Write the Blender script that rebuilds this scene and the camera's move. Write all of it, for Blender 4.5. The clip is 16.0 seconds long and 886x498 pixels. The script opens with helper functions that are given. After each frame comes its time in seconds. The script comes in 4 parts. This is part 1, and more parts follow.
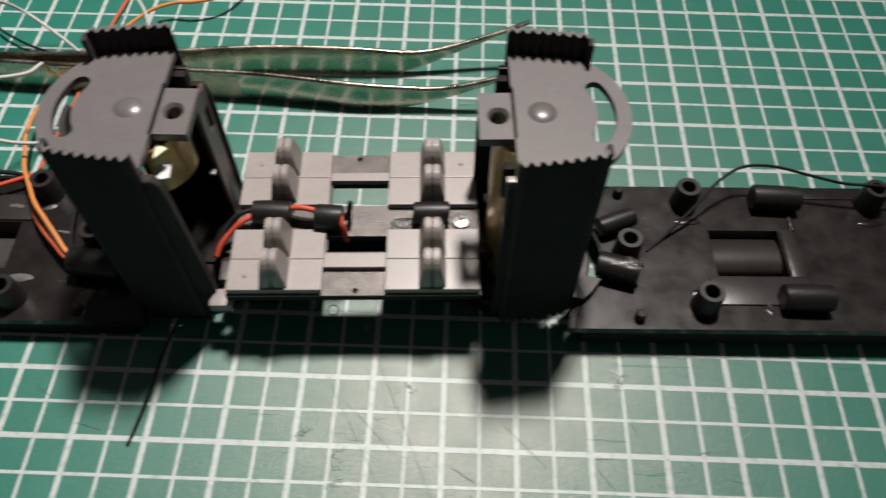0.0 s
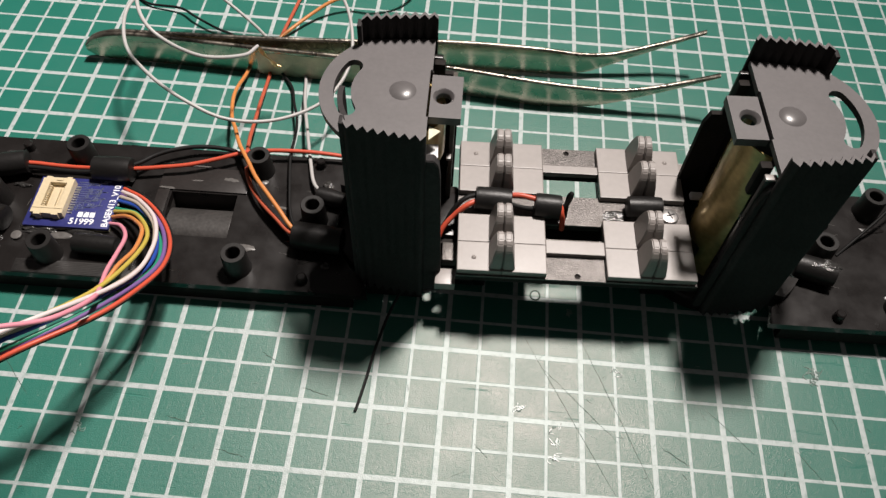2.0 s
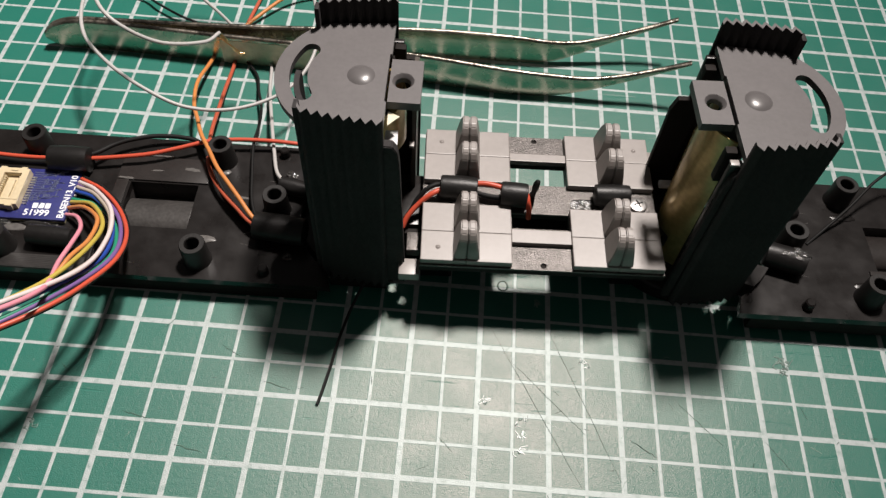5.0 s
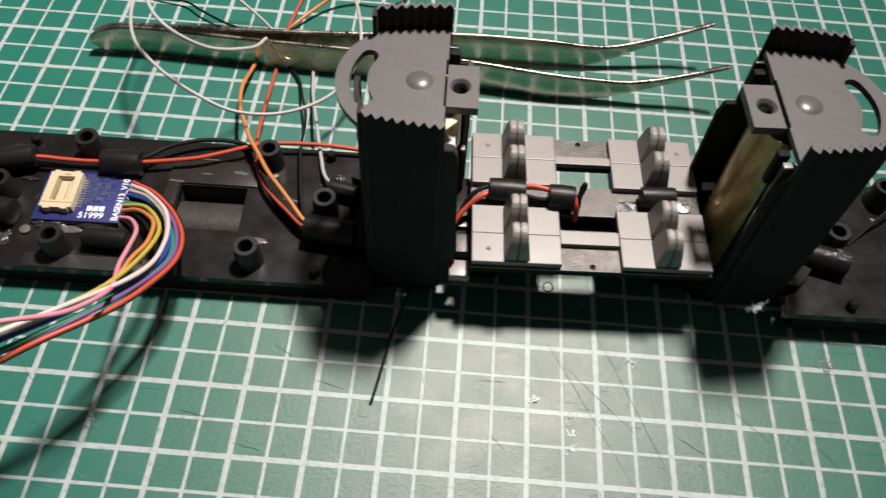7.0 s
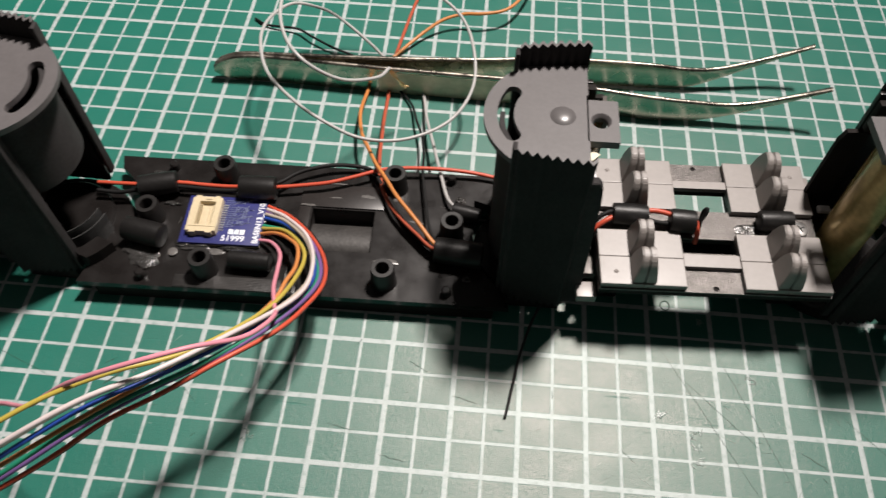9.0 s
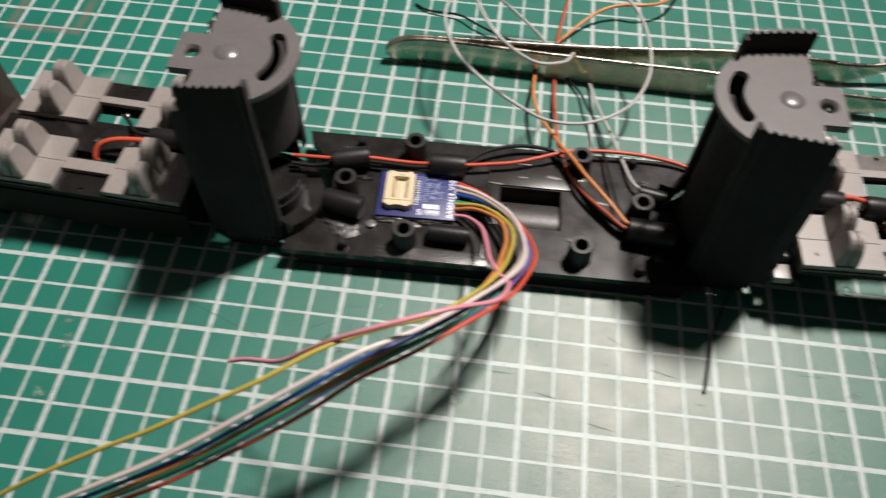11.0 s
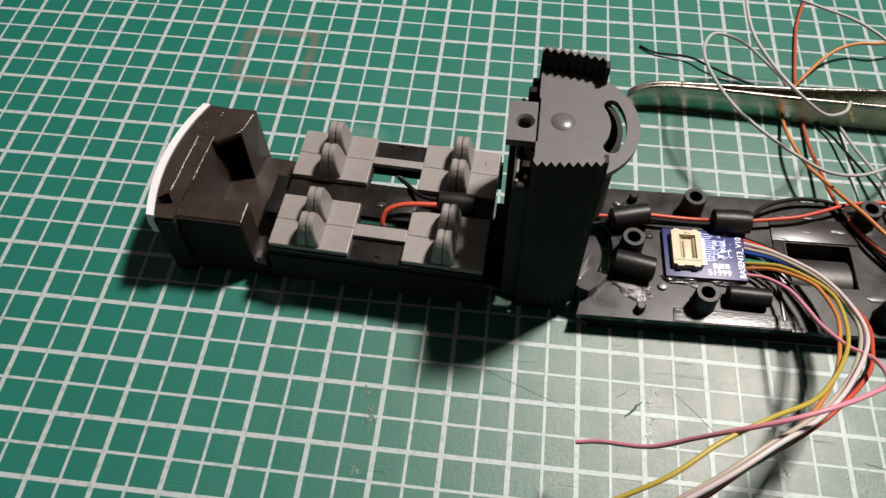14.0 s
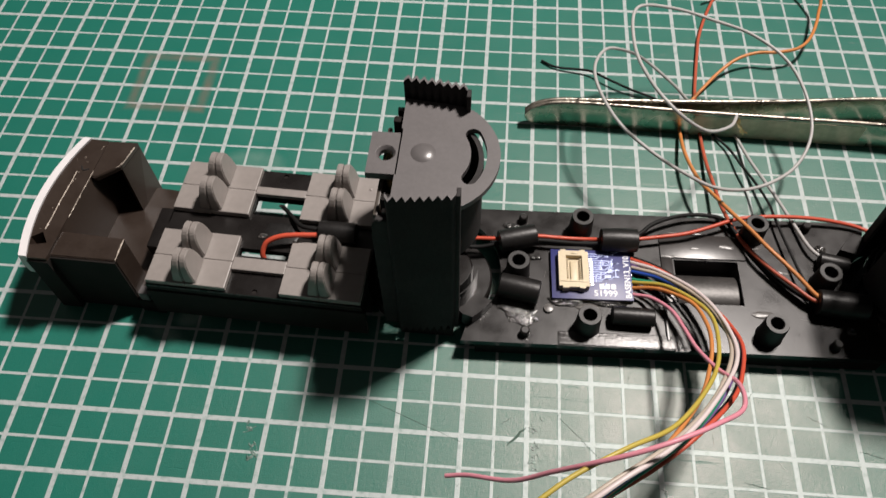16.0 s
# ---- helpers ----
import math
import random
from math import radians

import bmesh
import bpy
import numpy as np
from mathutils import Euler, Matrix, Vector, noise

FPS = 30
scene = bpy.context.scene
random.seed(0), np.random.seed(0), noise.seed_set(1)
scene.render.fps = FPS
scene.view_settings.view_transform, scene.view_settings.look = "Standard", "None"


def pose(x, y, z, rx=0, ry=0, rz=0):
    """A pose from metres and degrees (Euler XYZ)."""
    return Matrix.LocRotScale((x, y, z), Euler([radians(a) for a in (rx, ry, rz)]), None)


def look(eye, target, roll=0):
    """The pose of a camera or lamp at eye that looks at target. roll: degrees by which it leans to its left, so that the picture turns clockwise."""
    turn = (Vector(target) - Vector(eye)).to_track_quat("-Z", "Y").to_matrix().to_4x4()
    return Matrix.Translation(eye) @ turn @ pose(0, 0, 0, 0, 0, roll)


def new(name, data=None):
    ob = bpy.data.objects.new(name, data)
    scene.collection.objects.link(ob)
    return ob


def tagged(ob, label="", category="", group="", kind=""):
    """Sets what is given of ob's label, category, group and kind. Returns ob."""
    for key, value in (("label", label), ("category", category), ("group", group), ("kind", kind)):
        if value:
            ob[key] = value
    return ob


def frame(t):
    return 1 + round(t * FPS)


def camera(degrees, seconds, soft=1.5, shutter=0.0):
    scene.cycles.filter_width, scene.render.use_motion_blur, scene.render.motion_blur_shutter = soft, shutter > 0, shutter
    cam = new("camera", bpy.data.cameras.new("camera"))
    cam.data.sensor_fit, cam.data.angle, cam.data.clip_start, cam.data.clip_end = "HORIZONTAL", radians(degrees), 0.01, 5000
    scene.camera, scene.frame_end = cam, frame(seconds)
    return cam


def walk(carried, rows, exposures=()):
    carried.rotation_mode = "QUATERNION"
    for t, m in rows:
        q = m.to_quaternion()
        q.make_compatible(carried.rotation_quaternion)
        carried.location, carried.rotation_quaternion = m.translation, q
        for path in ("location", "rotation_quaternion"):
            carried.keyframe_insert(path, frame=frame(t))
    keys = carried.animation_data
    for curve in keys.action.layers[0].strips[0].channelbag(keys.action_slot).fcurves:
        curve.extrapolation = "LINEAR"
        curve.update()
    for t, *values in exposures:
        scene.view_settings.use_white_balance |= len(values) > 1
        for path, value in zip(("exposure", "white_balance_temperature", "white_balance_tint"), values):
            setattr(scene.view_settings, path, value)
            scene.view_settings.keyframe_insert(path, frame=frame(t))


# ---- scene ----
MM = 0.001
cam = camera(59.90, 16.0, soft=1.4, shutter=0.75)
# seconds; eye in millimetres; yaw, pitch and roll in degrees
ROWS = [
    (0, 10.97, -24.42, 100.53, 1.657, -56.454, 0.425),
    (0.5, 0.29, -25.17, 101.02, 1.255, -56.450, 1.504),
    (1, -7.56, -27.39, 102.10, 1.846, -56.148, 2.026),
    (1.5, -15.76, -30.62, 102.85, 2.119, -55.867, 2.641),
    (2, -19.58, -31.60, 103.13, 1.928, -56.010, 3.327),
    (2.5, -16.91, -31.40, 102.63, 1.626, -56.149, 3.371),
    (3, -16.56, -30.59, 101.54, 1.184, -56.209, 3.665),
    (3.5, -16.47, -30.44, 100.51, 1.134, -56.347, 3.826),
    (4, -16.10, -28.95, 102.09, 1.113, -56.491, 3.771),
    (4.2, -16.08, -29.49, 100.86, 0.761, -56.445, 3.873),
    (6.3, -17.38, -31.40, 100.72, 0.230, -55.869, 4.665),
    (6.5, -18.43, -31.12, 102.55, 0.767, -56.164, 4.012),
    (7, -22.80, -32.49, 102.07, 0.752, -56.051, 3.961),
    (7.5, -28.68, -31.24, 102.03, 1.349, -56.413, 2.958),
    (8, -32.36, -31.05, 103.76, 1.838, -56.557, 2.652),
    (8.2, -32.92, -31.07, 105.26, 2.775, -56.688, 1.812),
    (10.3, -54.01, -39.49, 110.09, 5.784, -55.754, 1.007),
    (10.5, -56.77, -39.42, 109.66, 6.071, -56.264, 0.938),
    (11, -67.91, -42.61, 109.64, 5.421, -56.288, 1.799),
    (11.5, -86.26, -40.18, 113.63, 8.116, -56.073, -0.479),
    (12, -107.46, -37.97, 114.13, 8.192, -55.991, -1.374),
    (12.5, -114.88, -37.30, 111.00, 7.365, -56.342, -0.745),
    (13, -115.99, -37.02, 111.06, 7.113, -56.414, -0.473),
    (13.5, -115.46, -37.64, 112.95, 7.556, -56.158, -0.871),
    (14, -114.80, -37.53, 112.02, 6.981, -56.243, -0.472),
    (14.5, -107.86, -35.74, 111.92, 7.192, -56.194, -1.394),
    (15, -101.04, -33.99, 112.12, 6.169, -56.473, -1.302),
    (15.5, -99.07, -32.32, 111.70, 5.391, -56.768, -1.102),
    (16, -98.35, -31.09, 113.77, 5.371, -56.498, -1.031),
]


def eye_pose(x, y, z, yaw, pitch, roll):
    turn = Matrix.Rotation(radians(yaw), 4, "Z") @ Matrix.Rotation(radians(90 + pitch), 4, "X") @ Matrix.Rotation(radians(roll), 4, "Z")
    return Matrix.Translation((x * MM, y * MM, z * MM)) @ turn


walk(cam, [(t, eye_pose(*row)) for t, *row in ROWS], ((0.0, 0.08), (8.0, 0.08), (10.5, 0.07), (11.5, 0.05), (13.0, -0.05), (14.0, -0.07), (16.0, -0.15)))

# ---- light ----
world = bpy.data.worlds.new("room_light")
scene.world = world
world.use_nodes = True
world.node_tree.nodes["Background"].inputs[0].default_value = (1.0, 0.93, 0.88, 1)
world.node_tree.nodes["Background"].inputs[1].default_value = 0.052

lamp = bpy.data.lights.new("desk_lamp", "AREA")
lamp.spread = radians(175)
lamp.shape, lamp.size, lamp.energy, lamp.color = "DISK", 0.06, 5.05, (1.0, 0.915, 0.86)
new("desk_lamp", lamp).matrix_world = look((50 * MM, 172 * MM, 430 * MM), (-700 * MM, -50 * MM, 0))


# ---- materials ----
def material(name, color, rough=0.5, metal=0.0, spec=0.5, grain=0.0, grain_size=2.0, bump=0.0, bump_size=6.0, rough_var=0.0):
    """A surface with colour that varies at two sizes, uneven gloss and a fine relief. Sizes are per millimetre."""
    m = bpy.data.materials.new(name)
    m.use_nodes = True
    nt = m.node_tree
    n, l = nt.nodes, nt.links
    b = n["Principled BSDF"]
    b.inputs["Base Color"].default_value = (*color, 1)
    b.inputs["Roughness"].default_value = rough
    b.inputs["Metallic"].default_value = metal
    b.inputs["Specular IOR Level"].default_value = spec
    tc = n.new("ShaderNodeTexCoord")
    if grain > 0:
        fine, wide = n.new("ShaderNodeTexNoise"), n.new("ShaderNodeTexNoise")
        fine.inputs["Scale"].default_value, fine.inputs["Detail"].default_value = grain_size * 1000, 4
        wide.inputs["Scale"].default_value, wide.inputs["Detail"].default_value = grain_size * 120, 3
        l.new(tc.outputs["Object"], fine.inputs["Vector"])
        l.new(tc.outputs["Object"], wide.inputs["Vector"])
        both = n.new("ShaderNodeMath")
        both.operation = "ADD"
        l.new(fine.outputs["Fac"], both.inputs[0])
        l.new(wide.outputs["Fac"], both.inputs[1])
        rng = n.new("ShaderNodeMapRange")
        rng.inputs["From Min"].default_value, rng.inputs["From Max"].default_value = 0.6, 1.4
        rng.inputs["To Min"].default_value, rng.inputs["To Max"].default_value = 1 - grain, 1 + grain
        l.new(both.outputs[0], rng.inputs["Value"])
        mul = n.new("ShaderNodeVectorMath")
        mul.operation = "SCALE"
        mul.inputs[0].default_value = color
        l.new(rng.outputs["Result"], mul.inputs["Scale"])
        l.new(mul.outputs["Vector"], b.inputs["Base Color"])
        if rough_var > 0:
            rr = n.new("ShaderNodeMapRange")
            rr.inputs["From Min"].default_value, rr.inputs["From Max"].default_value = 0.3, 0.7
            rr.inputs["To Min"].default_value, rr.inputs["To Max"].default_value = max(0.02, rough - rough_var), min(1, rough + rough_var)
            l.new(wide.outputs["Fac"], rr.inputs["Value"])
            l.new(rr.outputs["Result"], b.inputs["Roughness"])
    if bump > 0:
        tex, bm_ = n.new("ShaderNodeTexNoise"), n.new("ShaderNodeBump")
        tex.inputs["Scale"].default_value, tex.inputs["Detail"].default_value = bump_size * 1000, 3
        l.new(tc.outputs["Object"], tex.inputs["Vector"])
        bm_.inputs["Strength"].default_value, bm_.inputs["Distance"].default_value = bump, 0.0001
        l.new(tex.outputs["Fac"], bm_.inputs["Height"])
        l.new(bm_.outputs["Normal"], b.inputs["Normal"])
    return m


def mat_surface():
    """Green vinyl printed with a grid: broad lines every 10 mm, fine ones between them; scuffed, with knife cuts."""
    m = bpy.data.materials.new("cutting_mat_vinyl")
    m.use_nodes = True
    nt = m.node_tree
    n, l = nt.nodes, nt.links
    b = n["Principled BSDF"]
    tc, sep = n.new("ShaderNodeTexCoord"), n.new("ShaderNodeSeparateXYZ")
    l.new(tc.outputs["Object"], sep.inputs[0])

    def math_node(op, a, c=None, clamp=False):
        k = n.new("ShaderNodeMath")
        k.operation, k.use_clamp = op, clamp
        for i, v in enumerate((a, c)):
            if v is None:
                continue
            if isinstance(v, (int, float)):
                k.inputs[i].default_value = v
            else:
                l.new(v, k.inputs[i])
        return k.outputs[0]

    def noise_node(scale, detail=3, vector=None):
        k = n.new("ShaderNodeTexNoise")
        k.inputs["Scale"].default_value, k.inputs["Detail"].default_value = scale, detail
        l.new(vector or tc.outputs["Object"], k.inputs["Vector"])
        return k.outputs["Fac"]

    def line(axis, offset, width):
        away = math_node("PINGPONG", math_node("ADD", axis, 10.0 + offset), 0.005)
        r = n.new("ShaderNodeMapRange")
        r.inputs["From Min"].default_value, r.inputs["From Max"].default_value = width / 2 - 0.00003, width / 2 + 0.00006
        r.inputs["To Min"].default_value, r.inputs["To Max"].default_value = 1, 0
        l.new(away, r.inputs["Value"])
        return r.outputs["Result"]

    lines = None
    for axis in (sep.outputs["X"], sep.outputs["Y"]):
        for offset, width in ((0, BROAD * MM), (0.005, FINE * MM)):
            k = line(axis, offset, width)
            lines = k if lines is None else math_node("MAXIMUM", lines, k)
    wear = n.new("ShaderNodeMapRange")
    wear.inputs["From Min"].default_value, wear.inputs["From Max"].default_value = 0.3, 0.5
    wear.inputs["To Min"].default_value, wear.inputs["To Max"].default_value = 0.6, 1.0
    l.new(noise_node(900, 5), wear.inputs["Value"])
    lines = math_node("MULTIPLY", lines, wear.outputs["Result"])
    green = n.new("ShaderNodeMix")
    green.data_type = "RGBA"
    green.inputs["A"].default_value, green.inputs["B"].default_value = (*MAT_DARK, 1), (*MAT_LIGHT, 1)
    l.new(math_node("MULTIPLY", math_node("ADD", noise_node(60, 6), noise_node(2600, 3)), 0.5), green.inputs["Factor"])
    col = n.new("ShaderNodeMix")
    col.data_type = "RGBA"
    col.inputs["B"].default_value = (*MAT_LINE, 1)
    l.new(green.outputs["Result"], col.inputs["A"])
    l.new(lines, col.inputs["Factor"])
    # a faint reddish square ring of old paint
    dx = math_node("DIVIDE", math_node("ABSOLUTE", math_node("ADD", sep.outputs["X"], 0.1645)), 0.0072)
    dy = math_node("DIVIDE", math_node("ABSOLUTE", math_node("ADD", sep.outputs["Y"], -0.0815)), 0.0072)
    ring = n.new("ShaderNodeMapRange")
    ring.inputs["From Min"].default_value, ring.inputs["From Max"].default_value = 0.04, 0.2
    ring.inputs["To Min"].default_value, ring.inputs["To Max"].default_value = 0.62, 0
    l.new(math_node("ABSOLUTE", math_node("ADD", math_node("MAXIMUM", dx, dy), -1.0)), ring.inputs["Value"])
    stain = n.new("ShaderNodeMix")
    stain.data_type = "RGBA"
    stain.inputs["B"].default_value = (0.24, 0.11, 0.09, 1)
    l.new(col.outputs["Result"], stain.inputs["A"])
    l.new(math_node("MULTIPLY", ring.outputs["Result"], noise_node(400, 4)), stain.inputs["Factor"])
    # a pale rubbed oval
    ox = math_node("POWER", math_node("DIVIDE", math_node("ADD", sep.outputs["X"], 0.1432), 0.006), 2.0)
    oy = math_node("POWER", math_node("DIVIDE", math_node("ADD", sep.outputs["Y"], -0.0612), 0.0035), 2.0)
    oval = n.new("ShaderNodeMapRange")
    oval.inputs["From Min"].default_value, oval.inputs["From Max"].default_value = 0.3, 1.2
    oval.inputs["To Min"].default_value, oval.inputs["To Max"].default_value = 0.5, 0
    l.new(math_node("ADD", ox, oy), oval.inputs["Value"])
    rub = n.new("ShaderNodeMix")
    rub.data_type = "RGBA"
    rub.inputs["B"].default_value = (0.2, 0.3, 0.26, 1)
    l.new(stain.outputs["Result"], rub.inputs["A"])
    l.new(math_node("MULTIPLY", oval.outputs["Result"], noise_node(300, 4)), rub.inputs["Factor"])
    l.new(rub.outputs["Result"], b.inputs["Base Color"])
    rr = n.new("ShaderNodeMapRange")
    rr.inputs["To Min"].default_value, rr.inputs["To Max"].default_value = MAT_ROUGH - 0.08, MAT_ROUGH + 0.08
    l.new(noise_node(150, 5), rr.inputs["Value"])
    l.new(rr.outputs["Result"], b.inputs["Roughness"])
    b.inputs["Specular IOR Level"].default_value = MAT_SPEC
    tint = n.new("ShaderNodeMix")
    tint.data_type = "RGBA"
    tint.inputs["A"].default_value, tint.inputs["B"].default_value = (1.0, 0.78, 0.78, 1), (0.62, 0.72, 0.66, 1)
    l.new(lines, tint.inputs["Factor"])
    l.new(tint.outputs["Result"], b.inputs["Specular Tint"])
    b.inputs["IOR"].default_value = 1.53
    def stretched(turn, sx, sy):
        k = n.new("ShaderNodeMapping")
        k.inputs["Rotation"].default_value, k.inputs["Scale"].default_value = (0, 0, radians(turn)), (sx, sy, 1.0)
        l.new(tc.outputs["Object"], k.inputs["Vector"])
        return k.outputs["Vector"]

    def groove(turn, scale, low):
        r = n.new("ShaderNodeMapRange")
        r.inputs["From Min"].default_value, r.inputs["From Max"].default_value = low, low + 0.06
        l.new(noise_node(scale, 2, stretched(turn, 0.06, 1.0)), r.inputs["Value"])
        return r.outputs["Result"]

    # woven grain, fibres along x, and sparse knife scores in four directions
    height = math_node("ADD", noise_node(6500, 5, stretched(0, 0.8, 1.0)), math_node("MULTIPLY", noise_node(1500, 5), 0.7))
    for turn, scale, low in ((11, 1300, 0.73), (38, 1000, 0.72), (-52, 1100, 0.72), (79, 1200, 0.73)):
        height = math_node("SUBTRACT", height, math_node("MULTIPLY", groove(turn, scale, low), 0.8))
    height = math_node("ADD", height, math_node("MULTIPLY", lines, 0.5))
    bump = n.new("ShaderNodeBump")
    bump.inputs["Strength"].default_value, bump.inputs["Distance"].default_value = 0.42, 0.0001
    l.new(height, bump.inputs["Height"])
    l.new(bump.outputs["Normal"], b.inputs["Normal"])
    return m


BROAD, FINE = 0.74, 0.43
MAT_DARK, MAT_LIGHT, MAT_LINE = (0.003, 0.104, 0.076), (0.009, 0.162, 0.12), (0.39, 0.43, 0.43)
MAT_ROUGH, MAT_SPEC = 0.43, 0.84
VINYL = mat_surface()
BLACK = material("black_plastic", (0.0095, 0.0082, 0.0078), 0.31, spec=0.38, grain=0.2, bump=0.05, bump_size=3, rough_var=0.07)
MATT = material("matt_black_side", (0.0155, 0.0132, 0.0122), 0.65, spec=0.1, grain=0.3, bump=0.1, bump_size=4)
# darker version of the cap's charcoal; shade on the walls is in this colour
BELLOWS = material("shaded_bellows_plastic", (0.036, 0.0335, 0.0338), 0.7, spec=0.1, grain=0.25, bump=0.1, bump_size=4)
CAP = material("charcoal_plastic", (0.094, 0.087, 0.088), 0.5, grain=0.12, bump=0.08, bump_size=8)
SEAT = material("grey_plastic", (0.215, 0.193, 0.18), 0.45, spec=0.95, grain=0.1, grain_size=1, bump=0.08, bump_size=3, rough_var=0.06)
CAST = material("speckled_cast_metal", (0.1, 0.092, 0.087), 0.4, metal=0.6, grain=0.5, grain_size=4, bump=0.75, bump_size=4.5)
CABIN_WEAR = material("worn_brown_edge", (0.4, 0.35, 0.3), 0.3, grain=0.5)
CABIN = material("dark_brown_plastic", (0.027, 0.0187, 0.0145), 0.38, spec=0.45, grain=0.2, bump=0.1, bump_size=5, rough_var=0.08)
WHITE = material("white_plastic", (0.64, 0.63, 0.64), 0.4, grain=0.05)
STEEL = material("polished_steel", (0.47, 0.43, 0.34), 0.26, metal=1.0, grain=0.2, bump=0.07, bump_size=2.5, rough_var=0.06)
# scuffed, and coloured darker for the dark room the top edges reflect
STEEL_EDGE = material("scuffed_darkened_steel_edge", (0.3, 0.27, 0.23), 0.34, metal=1.0, grain=0.6, grain_size=1.5, bump=1.0, bump_size=1.6, rough_var=0.15)
STEEL_GRIP = material("ground_steel", (0.55, 0.45, 0.34), 0.5, metal=0.9, grain=0.3, grain_size=0.6, bump=0.5, bump_size=5, rough_var=0.1)
SOLDER = material("solder", (0.75, 0.74, 0.72), 0.2, metal=1.0, grain=0.2, bump=0.8, bump_size=2)
GLUE = material("clear_glue", (0.03, 0.029, 0.028), 0.2, spec=0.8, grain=0.5, bump=1.0, bump_size=4.5)
GOLD = material("amber_film", (0.44, 0.32, 0.13), 0.24, metal=0.4, grain=0.3, grain_size=1, bump=0.15, bump_size=1)
PCB = material("blue_solder_mask", (0.02, 0.024, 0.13), 0.42, grain=0.2, bump=0.1, bump_size=4)
PCB_EDGE = material("board_edge", (0.22, 0.2, 0.12), 0.6, grain=0.3)
DOME = material("burnished_charcoal_plastic", (0.1, 0.094, 0.094), 0.3, spec=0.6, grain=0.08)
INK = material("white_print", (0.75, 0.77, 0.8), 0.5)
TRACE = material("glossy_trace", (0.3, 0.34, 0.5), 0.42, metal=1.0)
CREAM = material("cream_nylon", (0.56, 0.47, 0.31), 0.42, grain=0.08, bump=0.05, bump_size=6)
SHRINK = material("black_heat_shrink", (0.009, 0.0084, 0.0082), 0.42, spec=0.35, grain=0.3, bump=0.35, bump_size=2)
# near-black for the shade inside recesses that are not cut
HOLE = material("recess_shade_dark", (0.004, 0.004, 0.004), 0.8)


def wire_mat(name, color):
    return material(name, color, 0.38, spec=0.35, grain=0.08, bump=0.08, bump_size=2)


WOOD = material("brown_wood", (0.16, 0.09, 0.05), 0.5, grain=0.3, grain_size=0.15, bump=0.1, bump_size=0.4)
WORN = material("scraped_black_plastic", (0.1, 0.095, 0.09), 0.34, spec=0.6, grain=0.5, grain_size=1.2, bump=0.2, bump_size=2)
TIN = material("tin", (0.7, 0.69, 0.66), 0.28, metal=1.0)
CUT = material("knife_cut", (0.03, 0.07, 0.05), 0.7)
PALE = material("worn_print", (0.14, 0.2, 0.175), 0.3, spec=0.5, grain=0.6, grain_size=4, bump=0.5, bump_size=2)
RAISED = material("pale_scratch", (0.16, 0.24, 0.2), 0.4, grain=0.4)
RED, ORANGE, YELLOW = wire_mat("red_insulation", (0.5, 0.075, 0.04)), wire_mat("orange_insulation", (0.52, 0.2, 0.06)), wire_mat("yellow_insulation", (0.42, 0.33, 0.06))
BLUE, GREEN, VIOLET = wire_mat("blue_insulation", (0.02, 0.06, 0.3)), wire_mat("green_insulation", (0.02, 0.22, 0.13)), wire_mat("violet_insulation", (0.16, 0.09, 0.25))
PINK, WIRE_WHITE, WIRE_BEIGE = wire_mat("pink_insulation", (0.62, 0.24, 0.3)), wire_mat("white_insulation", (0.6, 0.52, 0.51)), wire_mat("beige_insulation", (0.42, 0.36, 0.3))
RUST = wire_mat("rust_red_insulation", (0.4, 0.085, 0.045))
WIRE_PALE = wire_mat("dull_white_insulation", (0.4, 0.39, 0.38))
WIRE_BLACK, COPPER = material("black_insulation", (0.008, 0.008, 0.008), 0.6, spec=0.2, bump=0.08, bump_size=2), material("copper_strand", (0.9, 0.58, 0.3), 0.3, metal=1.0)


# ---- builders, in millimetres ----
def part(name, bm, mat, parent=None, label="", smooth=True):
    """Links a bmesh, made in millimetres, as one mesh object under its thing."""
    bmesh.ops.scale(bm, vec=(MM, MM, MM), verts=bm.verts)
    bmesh.ops.recalc_face_normals(bm, faces=bm.faces)
    me = bpy.data.meshes.new(name)
    bm.to_mesh(me)
    bm.free()
    me.materials.append(mat)
    if smooth:
        me.shade_smooth()
        me.set_sharp_from_angle(angle=radians(25))
    ob = new(name, me)
    ob.parent = parent
    if label:
        tagged(ob, label)
    return ob


def thing(name, label, category, at=(0, 0, 0), turn=0.0, group="", kind=""):
    """The Empty at the base of a thing that has parts; at in millimetres, turn in degrees about z."""
    ob = new(name)
    ob.empty_display_size = 0.005
    ob.matrix_world = pose(at[0] * MM, at[1] * MM, at[2] * MM, 0, 0, turn)
    return tagged(ob, label, category, group, kind)


def box(bm, x0, x1, y0, y1, z0, z1, bevel=0.0, m=None):
    vs = [bm.verts.new(v) for v in ((x0, y0, z0), (x1, y0, z0), (x1, y1, z0), (x0, y1, z0), (x0, y0, z1), (x1, y0, z1), (x1, y1, z1), (x0, y1, z1))]
    fs = [bm.faces.new([vs[i] for i in q]) for q in ((3, 2, 1, 0), (4, 5, 6, 7), (0, 1, 5, 4), (1, 2, 6, 5), (2, 3, 7, 6), (3, 0, 4, 7))]
    if m:
        for v in vs:
            v.co = m @ v.co
    if bevel:
        bmesh.ops.bevel(bm, geom=list({e for f in fs for e in f.edges}), offset=bevel, segments=2, affect="EDGES", profile=0.6)
    return bm


